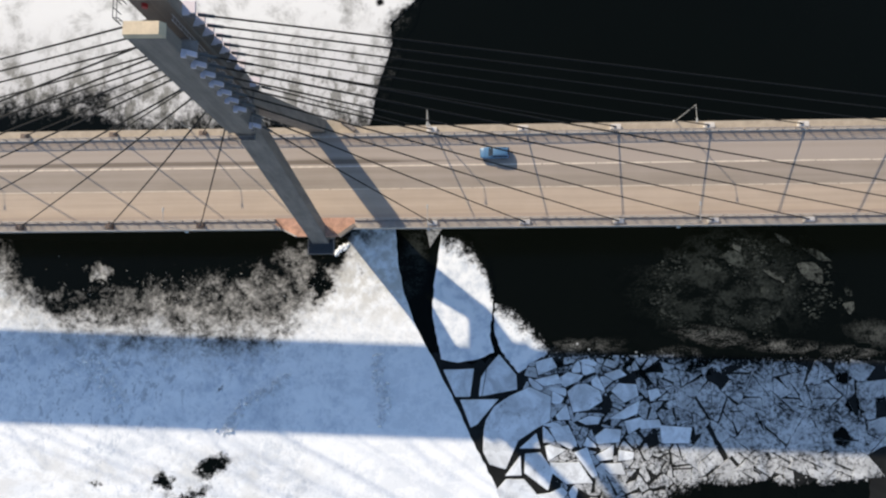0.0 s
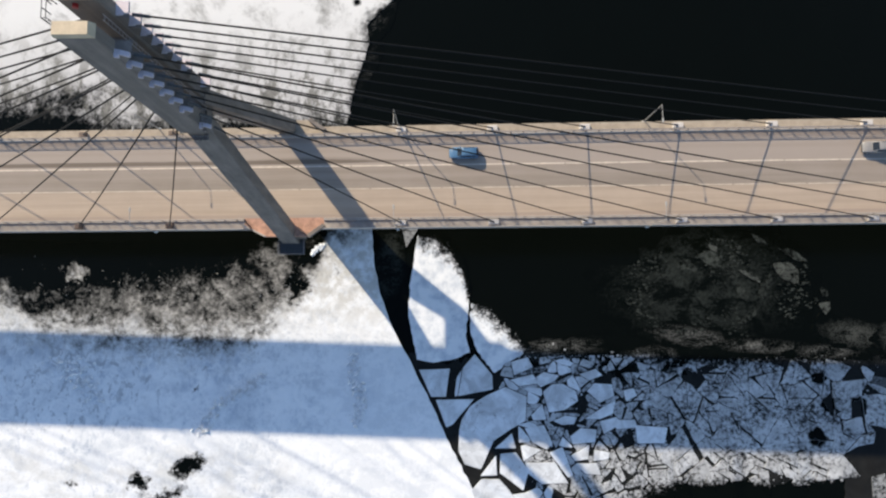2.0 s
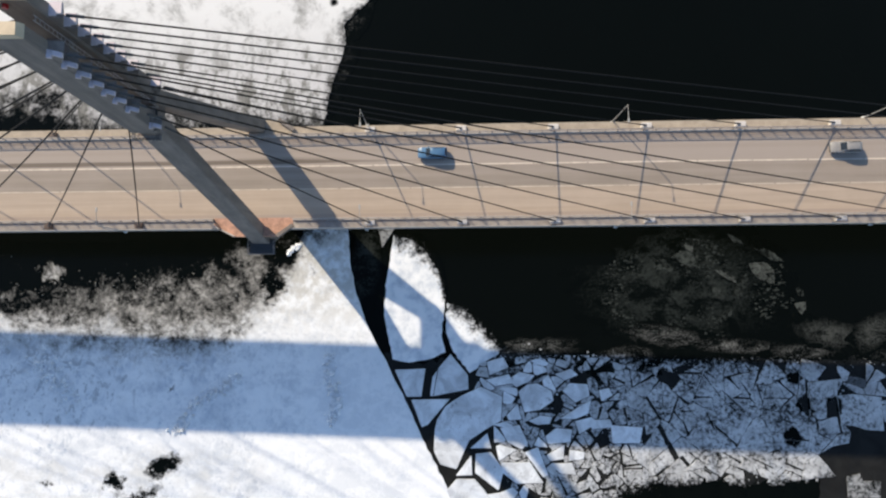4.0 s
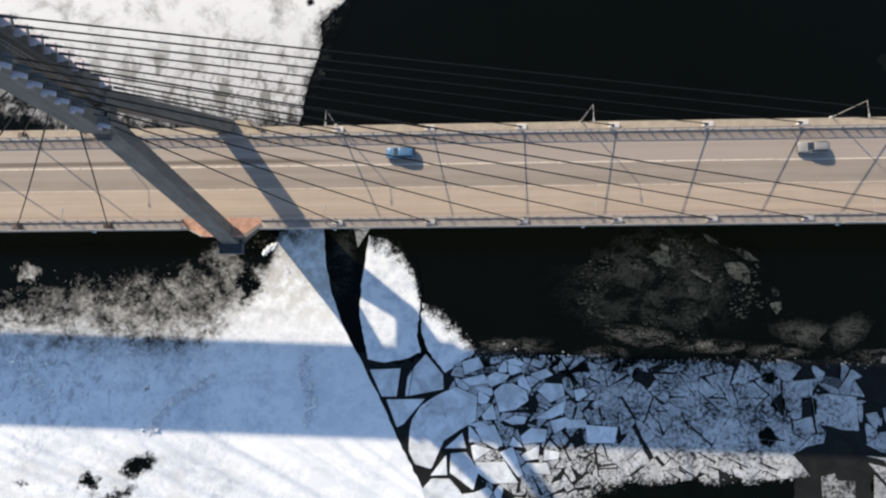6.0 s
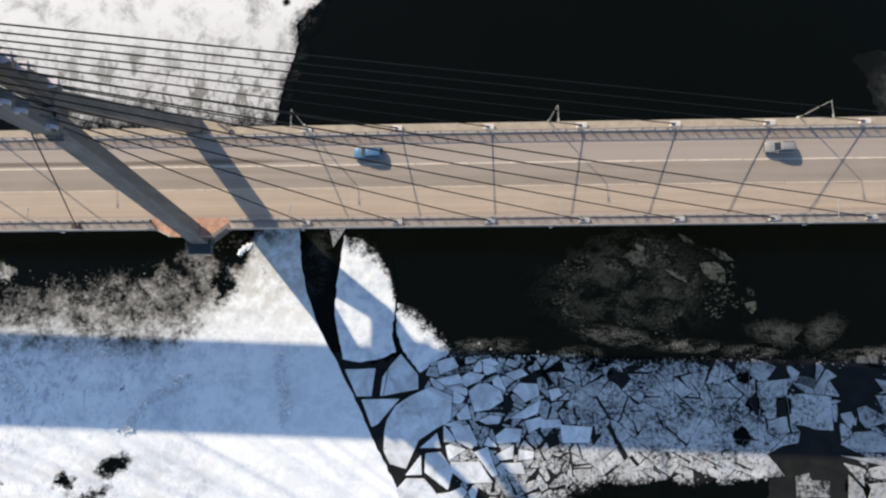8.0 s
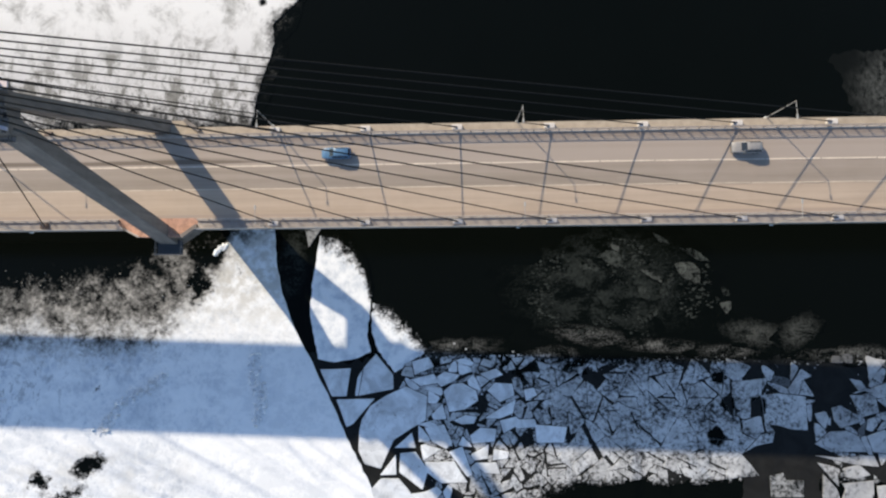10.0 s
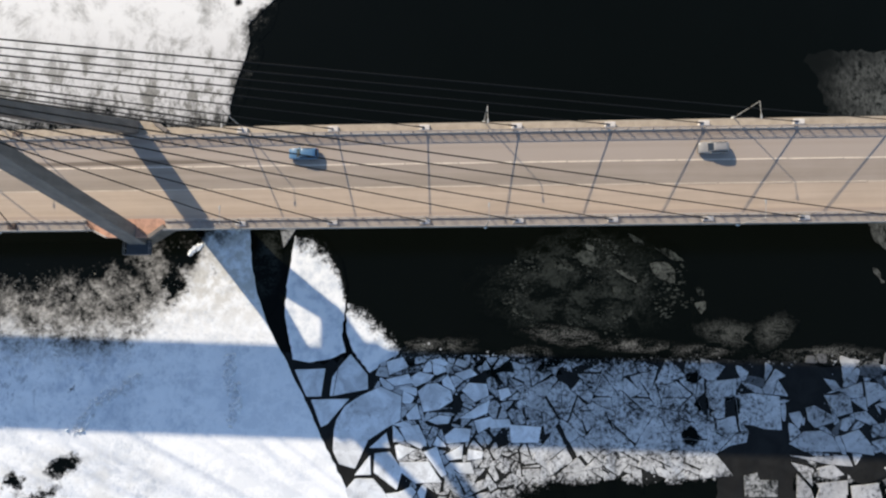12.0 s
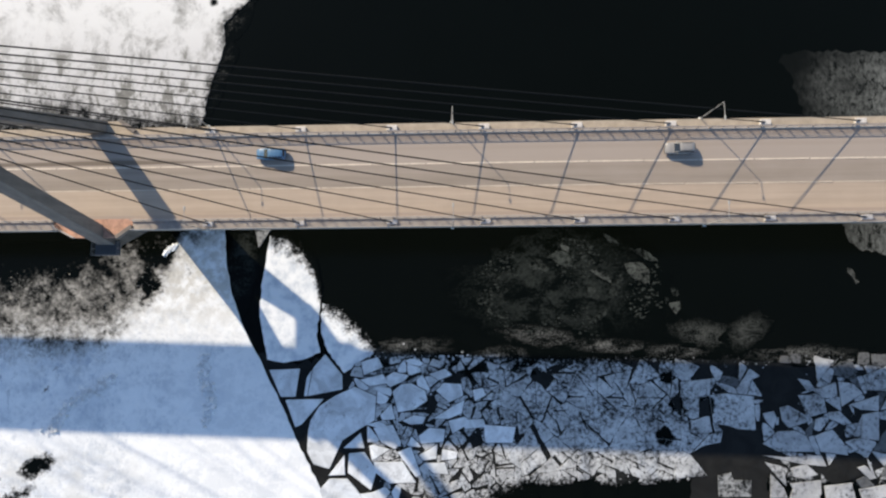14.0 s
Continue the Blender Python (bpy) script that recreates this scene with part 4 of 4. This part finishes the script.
def bridge_deck():
    deck = thing("bridge_deck", label="tan concrete bridge deck with two traffic lanes and a shoulder", category="bridge deck", kind="structure")
    bm = bmesh.new()
    ribbon(bm, [(-7.1, 0), (7.1, 0), (7.1, -0.3), (-7.1, -0.3)])
    part("roadway", bm, M_ROAD, deck)
    for s in (-1, 1):
        bm = bmesh.new()
        ribbon(bm, [(s * 7.1, -0.02), (s * 9.0, -0.02), (s * 9.0, -0.75), (s * 7.1, -0.75)])
        part("edge_beam", bm, M_CONCRETE if s > 0 else M_PARAPET, deck)
        bm = bmesh.new()
        ribbon(bm, [(s * 5.6, -0.3), (s * 6.4, -0.3), (s * 6.4, -2.3), (s * 5.6, -2.3)])
        part("girder", bm, M_STEEL, deck)
        for run in ((WEST, EAST) if s < 0 else (STATIONS,)):
            bm = bmesh.new()
            ribbon(bm, [(s * 7.05, -0.01), (s * 7.1, 0.2), (s * 7.18, 0.28), (s * 7.5, 0.28), (s * 7.55, -0.01)], run)
            part("parapet", bm, M_PARAPET, deck)
            for h, r in ((0.50, 0.022), (0.72, 0.022), (0.94, 0.022), (1.16, 0.022), (1.40, 0.05)):
                bm = bmesh.new()
                ribbon(bm, [(s * (7.34 - r), h - r), (s * (7.34 + r), h - r), (s * (7.34 + r), h + r), (s * (7.34 - r), h + r)], run)
                part("handrail", bm, M_RAIL, deck)
    # solid upstand along the outer edge beside the stays
    for run in (WEST, EAST):
        bm = bmesh.new()
        ribbon(bm, [(-8.98, -0.02), (-8.98, 1.02), (-8.86, 1.02), (-8.82, -0.02)], run)
        part("edge_upstand", bm, M_PARAPET, deck)
    bm = bmesh.new()
    hexa(bm, [(-0.07, -0.12, 0.27), (0.06, -0.1, 0.27), (0.06, 0.1, 0.27), (-0.06, 0.1, 0.27)], [(-0.05, -0.05, 1.44), (0.05, -0.05, 1.44), (0.05, 0.07, 1.44), (-0.05, 0.07, 1.44)])
    post = part("rail_post", bm, M_RAIL, deck)
    first = True
    for s in (-1, 1):
        for k in range(120):
            x = -70 + 2.14 * k
            if s < 0 and -9 < x < 5:
                continue
            m = pose(x, s * 7.34, deck_z(x))
            if first:
                post.matrix_basis, first = m, False
            else:
                share("rail_post", post.data, deck, m)
    # painted lines
    for y, dash in ((1.95, 9.2), (-2.05, 12.3)):
        bm = bmesh.new()
        wide = 0.13 if y > 0 else 0.10
        box(bm, 0, dash * 0.975, -wide, wide, 0.004, 0.012)
        me = None
        for k in range(int(330 / dash)):
            x = -110 + dash * k
            m = pose(x, y, deck_z(x), 0, -math.degrees(math.atan(GRADE)), 0)
            if me is None:
                line = part("lane_line", bm, M_PAINT if y > 0 else M_FADED, deck)
                line.matrix_basis, me = m, line.data
            else:
                share("lane_line", me, deck, m)
    # widened, reddish bays round the tower legs, each with a pale kerb
    for s in (-1, 1):
        out = [(-8.9, 7.0), (-8.9, 8.3), (-5.2, 10.2), (2.2, 10.2), (4.9, 8.3), (4.9, 7.0)]
        if s > 0:
            out = [(-4.0, 7.6), (-4.0, 8.9), (-3.6, 10.2), (2.2, 10.2), (4.9, 8.3), (4.9, 7.6)]
        bm = bmesh.new()
        low, top = ([bm.verts.new((x, s * y, deck_z(x) + h)) for x, y in out] for h in (-0.85, 0.015))
        bm.faces.new(low)
        bm.faces.new(top)
        for i in range(6):
            j = (i + 1) % 6
            bm.faces.new((low[i], low[j], top[j], top[i]))
        part("leg_bay", bm, M_RED if s < 0 else M_CONCRETE, deck, "reddish stained concrete" if s < 0 else "")
        for (xa, ya), (xb, yb) in zip(out[1:4], out[2:5]):
            if xa in (-5.2, -3.6, -4.0):
                continue
            bm = bmesh.new()
            d = Vector((xb - xa, yb - ya)).normalized() * (0.12 if xa < 0 else 0.3)
            q = [(xa - d.y, ya + d.x), (xb - d.y, yb + d.x), (xb + d.y, yb - d.x), (xa + d.y, ya - d.x)]
            hexa(bm, [(x, s * y, deck_z(x) - 0.3) for x, y in q], [(x, s * y, deck_z(x) + 0.55) for x, y in q])
            part("kerb", bm, M_PARAPET if xa < 0 else M_TOWER, deck)


bridge_deck()


# ---- tower ----
TX0, TX1, TOP, KINK = -3.5, -0.4, 90.0, 69.0


def mid_y(z):
    """The middle between the two upper walls."""
    return 0.45 * max(0.0, z - KINK) / (TOP - KINK)


def tower():
    t = thing("bridge_tower", label="tall grey concrete bridge tower with two leaning legs", category="bridge tower")

    def block(name, y0, y1, z0, y2, y3, z1, x0=TX0, x1=TX1, soft=0.08, mat=M_TOWER, label=""):
        bm = bmesh.new()
        hexa(bm, [(x0, y0, z0), (x1, y0, z0), (x1, y1, z0), (x0, y1, z0)], [(x0, y2, z1), (x1, y2, z1), (x1, y3, z1), (x0, y3, z1)])
        return part(name, soften(bm, soft) if soft else bm, mat, t, label)

    for s in (-1, 1):
        block("leg", s * 8.9, s * 11.2, 26.8, s * 0.1, s * 1.85, KINK + 1, TX0 + 0.2, TX1 + 0.15)
        a, b = mid_y(KINK - 0.5), mid_y(TOP)
        block("upper_wall", a + s * 0.75, a + s * 2.75, KINK - 0.5, b + s * 0.95, b + s * 2.05, TOP, soft=0.1)
        bm = bmesh.new()
        q = [(TX0, b + s * 0.93), (TX1, b + s * 0.93), (TX1, b + s * 2.07), (TX0, b + s * 2.07)]
        r = [(TX0 + 0.12, b + s * 0.98), (TX1 - 0.3, b + s * 0.98), (TX1 - 0.3, b + s * 2.0), (TX0 + 0.12, b + s * 2.0)]
        hexa(bm, [(*p, TOP) for p in q], [(*p, TOP + 0.55) for p in r])
        part("cap", bm, M_TOP, t, "pale sunlit concrete cap")
        for k in range(8):
            z = 86.8 - 1.9 * k - (0, 0, 0, 0, 0, 0, 0.4, 3.2)[k]
            y = mid_y(z) + s * (2.05 + (TOP - z) / (TOP - KINK) * 0.7)
            i, o = y - s * 1.2, y
            x = TX1 - 0.05
            reach = 1.3 if s < 0 else 1.05
            bm = bmesh.new()
            hexa(bm, [(x, i, z - 1.1), (x + 0.12, i, z - 1.1), (x + 0.12, o, z - 1.1), (x, o, z - 1.1)], [(x, i, z + 0.55), (x + reach, i, z + 0.45), (x + reach, o, z + 0.45), (x, o, z + 0.55)])
            blk = part("anchor_block", bm, M_TOWER, t)
            bm = bmesh.new()
            bars = ((x + 0.34, x + 1.27, 0.42, 0.02), (x + 0.02, x + 0.40, 0.44, -0.22)) if s < 0 else ((x + 0.02, x + 0.56, 1.1, 0.0), (x + 0.56, x + 1.06, 0.95, 0.02))
            for x0, x1, y0, y1 in bars:
                slant = 0.26 if s < 0 and x1 > x + 0.5 else 0.04
                q = [(x0, o - s * y0), (x1, o - s * (y0 - slant)), (x1, o - s * (y1 - slant)), (x0, o - s * y1)]
                hexa(bm, [(*c, z + 0.46) for c in q], [(*c, z + 0.68) for c in q])
            part("snow_cap", bm, M_SNOW, blk, "snow lying on the ledge")
        # flared pier leg below the deck
        block("pier_leg", s * 0.6, s * 6.7, 13.5, s * 8.0, s * 11.2, 25.0, TX0, TX1)
    block("pier_shaft", -4.8, 4.8, -2, -6.7, 6.7, 13.6, TX0 - 0.05, TX1 + 0.05)
    block("pier_beam", -11.4, 11.4, 24.8, -11.5, 11.5, 27.0, TX0 - 0.1, TX1 + 0.1)
    block("crossbeam", -2.3, 2.3, KINK - 2.2, -2.2, 2.2, KINK - 0.2, TX0 + 0.3, TX1 - 0.3)
    block("crossbeam", -0.7, 1.6, TOP - 7.0, -0.7, 1.6, TOP - 6.2, TX0 + 0.5, TX1 - 0.5)
    # ladder between the walls
    for y in (0.1, 0.55):
        bm = bmesh.new()
        tube(bm, (TX1 - 0.1, y * 0.5, KINK), (TX1 - 0.1, y + 0.2, TOP - 1), 0.04, 6)
        part("ladder_rail", bm, M_STEEL, t)
    for k in range(38):
        z = KINK + 0.5 + 0.52 * k
        f = (z - KINK) / (TOP - 1 - KINK)
        bm = bmesh.new()
        tube(bm, (TX1 - 0.1, 0.05 + 0.25 * f, z), (TX1 - 0.1, 0.275 + 0.475 * f, z), 0.025, 5)
        part("ladder_rung", bm, M_STEEL, t)
    # beacon on the far wall's inner face
    bm = bmesh.new()
    tube(bm, (-2.4, 1.35, TOP - 0.6), (-2.4, 1.05, TOP - 0.6), 0.22, 12)
    part("beacon", bm, plain("red_beacon_glass", (0.35, 0.02, 0.02), 0.3), t, "red aircraft warning beacon")


def guard_rail(corners, z, height, label, spacing=0.9, mat=None):
    """A small steel guard rail: posts at the corners and between, with two bars."""
    g = thing("guard_rail", (*corners[0], z), label=label, category="railing")
    c0 = Vector((*corners[0], 0))
    for a, b in zip(corners, corners[1:]):
        a, b = Vector((*a, 0)) - c0, Vector((*b, 0)) - c0
        n = max(1, int((b - a).length / spacing))
        for k in range(n + 1):
            p = a + (b - a) * k / n
            bm = bmesh.new()
            tube(bm, p, p + Vector((0, 0, height)), 0.04, 6)
            part("post", bm, mat or M_RAIL, g)
        for h in (0.55, 1.0):
            bm = bmesh.new()
            tube(bm, a + Vector((0, 0, h * height)), b + Vector((0, 0, h * height)), 0.035, 6)
            part("bar", bm, mat or M_RAIL, g)


def platform(x0, x1, y0, y1, z, label):
    p = thing("maintenance_platform", ((x0 + x1) / 2, (y0 + y1) / 2, z), label=label, category="platform")
    w, d = (x1 - x0) / 2, (y1 - y0) / 2
    bm = bmesh.new()
    box(bm, -w, w, -d, d, -0.12, 0)
    part("floor_plate", bm, M_RAIL if z == 67.2 else M_DARK, p)
    for x in (-w + 0.2, 0, w - 0.2):
        bm = bmesh.new()
        box(bm, x - 0.06, x + 0.06, -d, d, -0.4, -0.12)
        part("bearer", bm, M_RAIL, p)


tower()
platform(-3.6, -0.9, -3.2, -2.6, 67.2, "dark steel maintenance platform below the tower walls")
guard_rail([(-3.6, -2.6), (-3.6, -3.2), (-0.9, -3.2), (-0.9, -2.6)], 67.2, 1.1, "thin dark guard rail round a tower platform", 0.35, M_DARK)
platform(-0.45, -0.05, -2.9, -0.6, 70.0, "narrow dark steel walkway across the tower")
guard_rail([(-0.05, -2.9), (-0.05, -0.6)], 70.0, 1.1, "thin steel guard rail along the tower walkway")
platform(-3.8, 0.7, -13.0, -10.3, 27.2, "dark steel inspection platform beside the tower leg")
guard_rail([(-3.8, -10.6), (-3.8, -13.0), (0.7, -13.0), (0.7, -10.6)], 27.2, 1.1, "thin steel guard rail round an inspection platform")
guard_rail([(-3.6, -0.4), (-4.0, -0.4), (-4.0, 1.2), (-3.6, 1.2)], TOP - 0.3, 1.1, "thin dark guard rail on the tower top", 0.8, M_DARK)


guard_rail([(-8.8, -7.3), (-7.4, -9.2)], deck_z(-8) + 0.02, 1.1, "dark steel guard rail on a reddish deck bay", 0.35, M_DARK)
guard_rail([(0.6, -8.7), (2.0, -10.0)], deck_z(1) + 0.02, 1.1, "dark steel guard rail beside the tower leg", 0.3, M_DARK)


# ---- stays ----
RIGHT = [18.3 + 15.75 * k for k in range(8)]
LEFT = [-21.9, -37.9, -53.9, -70.6, -87.0, -102.5, -111.0, -120.0]


def hanging(bm, a, b, r, sag, pieces=12, sides=8):
    """A cable from a to b that hangs down a little between them."""
    m = (b - a).to_track_quat("Z", "Y").to_matrix()
    rings = []
    for i in range(pieces + 1):
        f = i / pieces
        c = a + (b - a) * f - Vector((0, 0, 4 * sag * f * (1 - f)))
        rings.append([bm.verts.new(c + m @ Vector((r * math.cos(t), r * math.sin(t), 0))) for t in (2 * math.pi * k / sides for k in range(sides))])
    for p, q in zip(rings, rings[1:]):
        for k in range(sides):
            bm.faces.new((p[k], p[(k + 1) % sides], q[(k + 1) % sides], q[k]))
    bm.faces.new(rings[0][::-1])
    bm.faces.new(rings[-1])


def stay(x, s, k, side):
    # the lowest two stays leave the tower well below the rest
    z = 86.8 - 1.9 * (7 - k) - ((3.6, 1.6, 0.5) if side > 0 else (4.0, 1.2, 0.0))[min(k, 2)] * (k < 3)
    y = mid_y(z) + s * (1.5 + (TOP - z) / (TOP - KINK) * 0.7)
    if side < 0:
        y -= s * (0.12 + 0.55 * k / 7)
    else:
        y -= 0.3 if s < 0 else 0.2
    a = Vector((x, s * 8.15, deck_z(x) + 0.35))
    b = Vector((TX1 + (1.2 if s < 0 else 0.95) if side > 0 else TX0 + 0.1, y, z))
    cable = thing("stay_cable", a, label="black sheathed stay cable from deck edge to tower", category="cable", group="stay cables")
    d = (b - a).normalized()
    bm = bmesh.new()
    hanging(bm, d * 1.8, b - a - d * 1.2, 0.085, (0.009 if side > 0 and s < 0 else 0.003) * (b - a).length)
    part("sheath", bm, M_CABLE, cable)
    for name, p, q, r in (("deck_socket", a, a + d * 2.0, 0.15), ("tower_socket", b - d * 1.3, b, 0.15)):
        bm = bmesh.new()
        tube(bm, p - a, q - a, r)
        part(name, bm, M_DARK, cable)
    bm = bmesh.new()
    if side > 0:
        box(bm, -1.0, 0.75, -0.45, 0.45, -0.45, 0.22)
    else:
        box(bm, -0.75, 0.55, -0.42, 0.42, -0.45, 0.12)
    part("anchor_box", soften(bm, 0.05), M_ANCHOR if side > 0 else M_RUST, cable, "pale grey painted anchor housing" if side > 0 else "dark brown anchor housing")


for s in (-1, 1):
    for k in range(8):
        stay(RIGHT[k], s, k, 1)
        stay(LEFT[k], s, k, -1)


# ---- lamps ----
def street_lamp(x, s):
    z = deck_z(x)
    lamp = thing("street_lamp", (x, s * 9.1, z - 0.3), label="slender white lamp post with arm over the roadway", category="street lamp", group="bridge lamps")
    bm = bmesh.new()
    tube(bm, (0, 0, 0), (0, 0, 8.8), 0.10, 8, 0.06)
    part("pole", bm, M_LAMP, lamp)
    bm = bmesh.new()
    tube(bm, (0, 0, 8.7), (0, -s * 2.6, 8.95), 0.045)
    part("arm", bm, M_LAMP, lamp)
    bm = bmesh.new()
    box(bm, -0.14, 0.14, -s * 2.5 - 0.35, -s * 2.5 + 0.35, 8.84, 8.98)
    part("lamp_head", soften(bm, 0.04), M_LAMP, lamp)
    bm = bmesh.new()
    box(bm, -0.25, 0.25, -0.2, 0.2, -0.3, 0.2)
    part("bracket", soften(bm, 0.04), M_WHITE, lamp)


for x in (-109.0, -66.9, -24.6, 17.6, 59.9, 102.1, 144.3):
    for s in (-1, 1):
        street_lamp(x, s)


# ---- traffic ----
def loft(bm, sections):
    """A body through rounded cross sections: (x, half width, lower height, upper height)."""
    rings = []
    for x, w, z0, z1 in sections:
        r = min(0.16, w * 0.4, (z1 - z0) * 0.45)
        ring = []
        for cy, cz, a0 in ((w - r, z1 - r, 0), (-w + r, z1 - r, 90), (-w + r, z0 + r, 180), (w - r, z0 + r, 270)):
            ring += [bm.verts.new((x, cy + r * math.cos(radians(a0 + a)), cz + r * math.sin(radians(a0 + a)))) for a in (0, 45, 90)]
        rings.append(ring)
    for a, b in zip(rings, rings[1:]):
        for k in range(12):
            bm.faces.new((a[k], a[(k + 1) % 12], b[(k + 1) % 12], b[k]))
    bm.faces.new(rings[0])
    bm.faces.new(rings[-1][::-1])
    for f in bm.faces:
        f.smooth = True
    return bm


def wheels(v, xs, y):
    for x in xs:
        for s in (-1, 1):
            bm = bmesh.new()
            tube(bm, (x, s * (y - 0.22), 0.36), (x, s * y, 0.36), 0.36, 16)
            w = part("wheel", bm, M_TYRE, v)
            bm = bmesh.new()
            tube(bm, (x, s * (y - 0.02), 0.36), (x, s * (y + 0.012), 0.36), 0.21, 12)
            part("rim", bm, M_STEEL, w)


def panel(v, name, quad, material=None):
    """A thin curved-in pane or plate given by its four corners."""
    bm = bmesh.new()
    n = (Vector(quad[1]) - Vector(quad[0])).cross(Vector(quad[3]) - Vector(quad[0])).normalized() * 0.018
    hexa(bm, [Vector(q) - n for q in quad], [Vector(q) + n for q in quad])
    return part(name, bm, material or M_GLASS, v)


M_BLUE = plain("blue_car_paint", (0.085, 0.18, 0.30), 0.3, spread=0.1)
M_SILVER = plain("silver_car_paint", (0.27, 0.26, 0.25), 0.3, spread=0.08)
M_TYRE = plain("black_tyre", (0.02, 0.02, 0.02), 0.9)
M_GLASS = plain("dark_car_glass", (0.02, 0.025, 0.03), 0.08, spread=0.05)
M_TAIL = plain("red_lamp_lens", (0.30, 0.03, 0.02), 0.25, spread=0.05)
M_LIGHT = plain("lamp_lens", (0.6, 0.6, 0.58), 0.2, spread=0.05)


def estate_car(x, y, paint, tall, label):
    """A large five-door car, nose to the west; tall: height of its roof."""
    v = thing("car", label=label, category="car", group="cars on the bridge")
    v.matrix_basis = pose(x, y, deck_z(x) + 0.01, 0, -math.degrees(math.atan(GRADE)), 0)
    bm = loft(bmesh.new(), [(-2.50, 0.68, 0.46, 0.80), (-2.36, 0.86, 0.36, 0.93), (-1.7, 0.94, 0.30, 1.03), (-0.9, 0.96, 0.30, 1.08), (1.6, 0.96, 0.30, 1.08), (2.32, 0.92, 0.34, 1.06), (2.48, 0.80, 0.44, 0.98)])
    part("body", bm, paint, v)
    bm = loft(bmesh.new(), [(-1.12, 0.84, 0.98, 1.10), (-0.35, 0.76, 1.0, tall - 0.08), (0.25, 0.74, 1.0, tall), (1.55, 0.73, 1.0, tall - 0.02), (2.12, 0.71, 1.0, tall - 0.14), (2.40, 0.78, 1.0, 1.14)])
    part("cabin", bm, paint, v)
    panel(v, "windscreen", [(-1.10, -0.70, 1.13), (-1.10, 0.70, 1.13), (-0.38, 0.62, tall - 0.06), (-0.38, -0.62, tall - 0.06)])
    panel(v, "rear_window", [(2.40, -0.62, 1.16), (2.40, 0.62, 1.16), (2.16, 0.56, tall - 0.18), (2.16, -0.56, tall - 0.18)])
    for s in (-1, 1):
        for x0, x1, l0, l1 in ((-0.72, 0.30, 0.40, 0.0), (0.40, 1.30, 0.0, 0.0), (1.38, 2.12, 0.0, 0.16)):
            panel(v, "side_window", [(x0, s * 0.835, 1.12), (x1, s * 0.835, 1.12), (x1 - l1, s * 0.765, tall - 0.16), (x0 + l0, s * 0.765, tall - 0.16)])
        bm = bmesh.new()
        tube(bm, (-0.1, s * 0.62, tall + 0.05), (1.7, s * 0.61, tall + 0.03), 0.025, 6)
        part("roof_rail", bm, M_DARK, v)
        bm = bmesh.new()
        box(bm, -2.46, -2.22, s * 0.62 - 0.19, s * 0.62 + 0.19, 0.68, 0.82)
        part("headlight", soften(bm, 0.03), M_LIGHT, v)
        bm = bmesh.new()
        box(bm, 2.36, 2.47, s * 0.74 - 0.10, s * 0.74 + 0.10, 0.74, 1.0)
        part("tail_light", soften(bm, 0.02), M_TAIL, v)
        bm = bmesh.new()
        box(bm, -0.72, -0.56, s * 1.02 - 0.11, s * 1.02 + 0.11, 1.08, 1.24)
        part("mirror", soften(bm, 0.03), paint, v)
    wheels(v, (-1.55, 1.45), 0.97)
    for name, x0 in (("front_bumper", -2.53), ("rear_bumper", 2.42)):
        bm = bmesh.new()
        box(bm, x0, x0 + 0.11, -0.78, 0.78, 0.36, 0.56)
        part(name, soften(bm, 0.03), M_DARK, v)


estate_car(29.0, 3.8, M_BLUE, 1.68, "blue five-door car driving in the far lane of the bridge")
estate_car(98.2, 3.8, M_SILVER, 1.78, "dull silver-grey five-door car driving on the bridge")
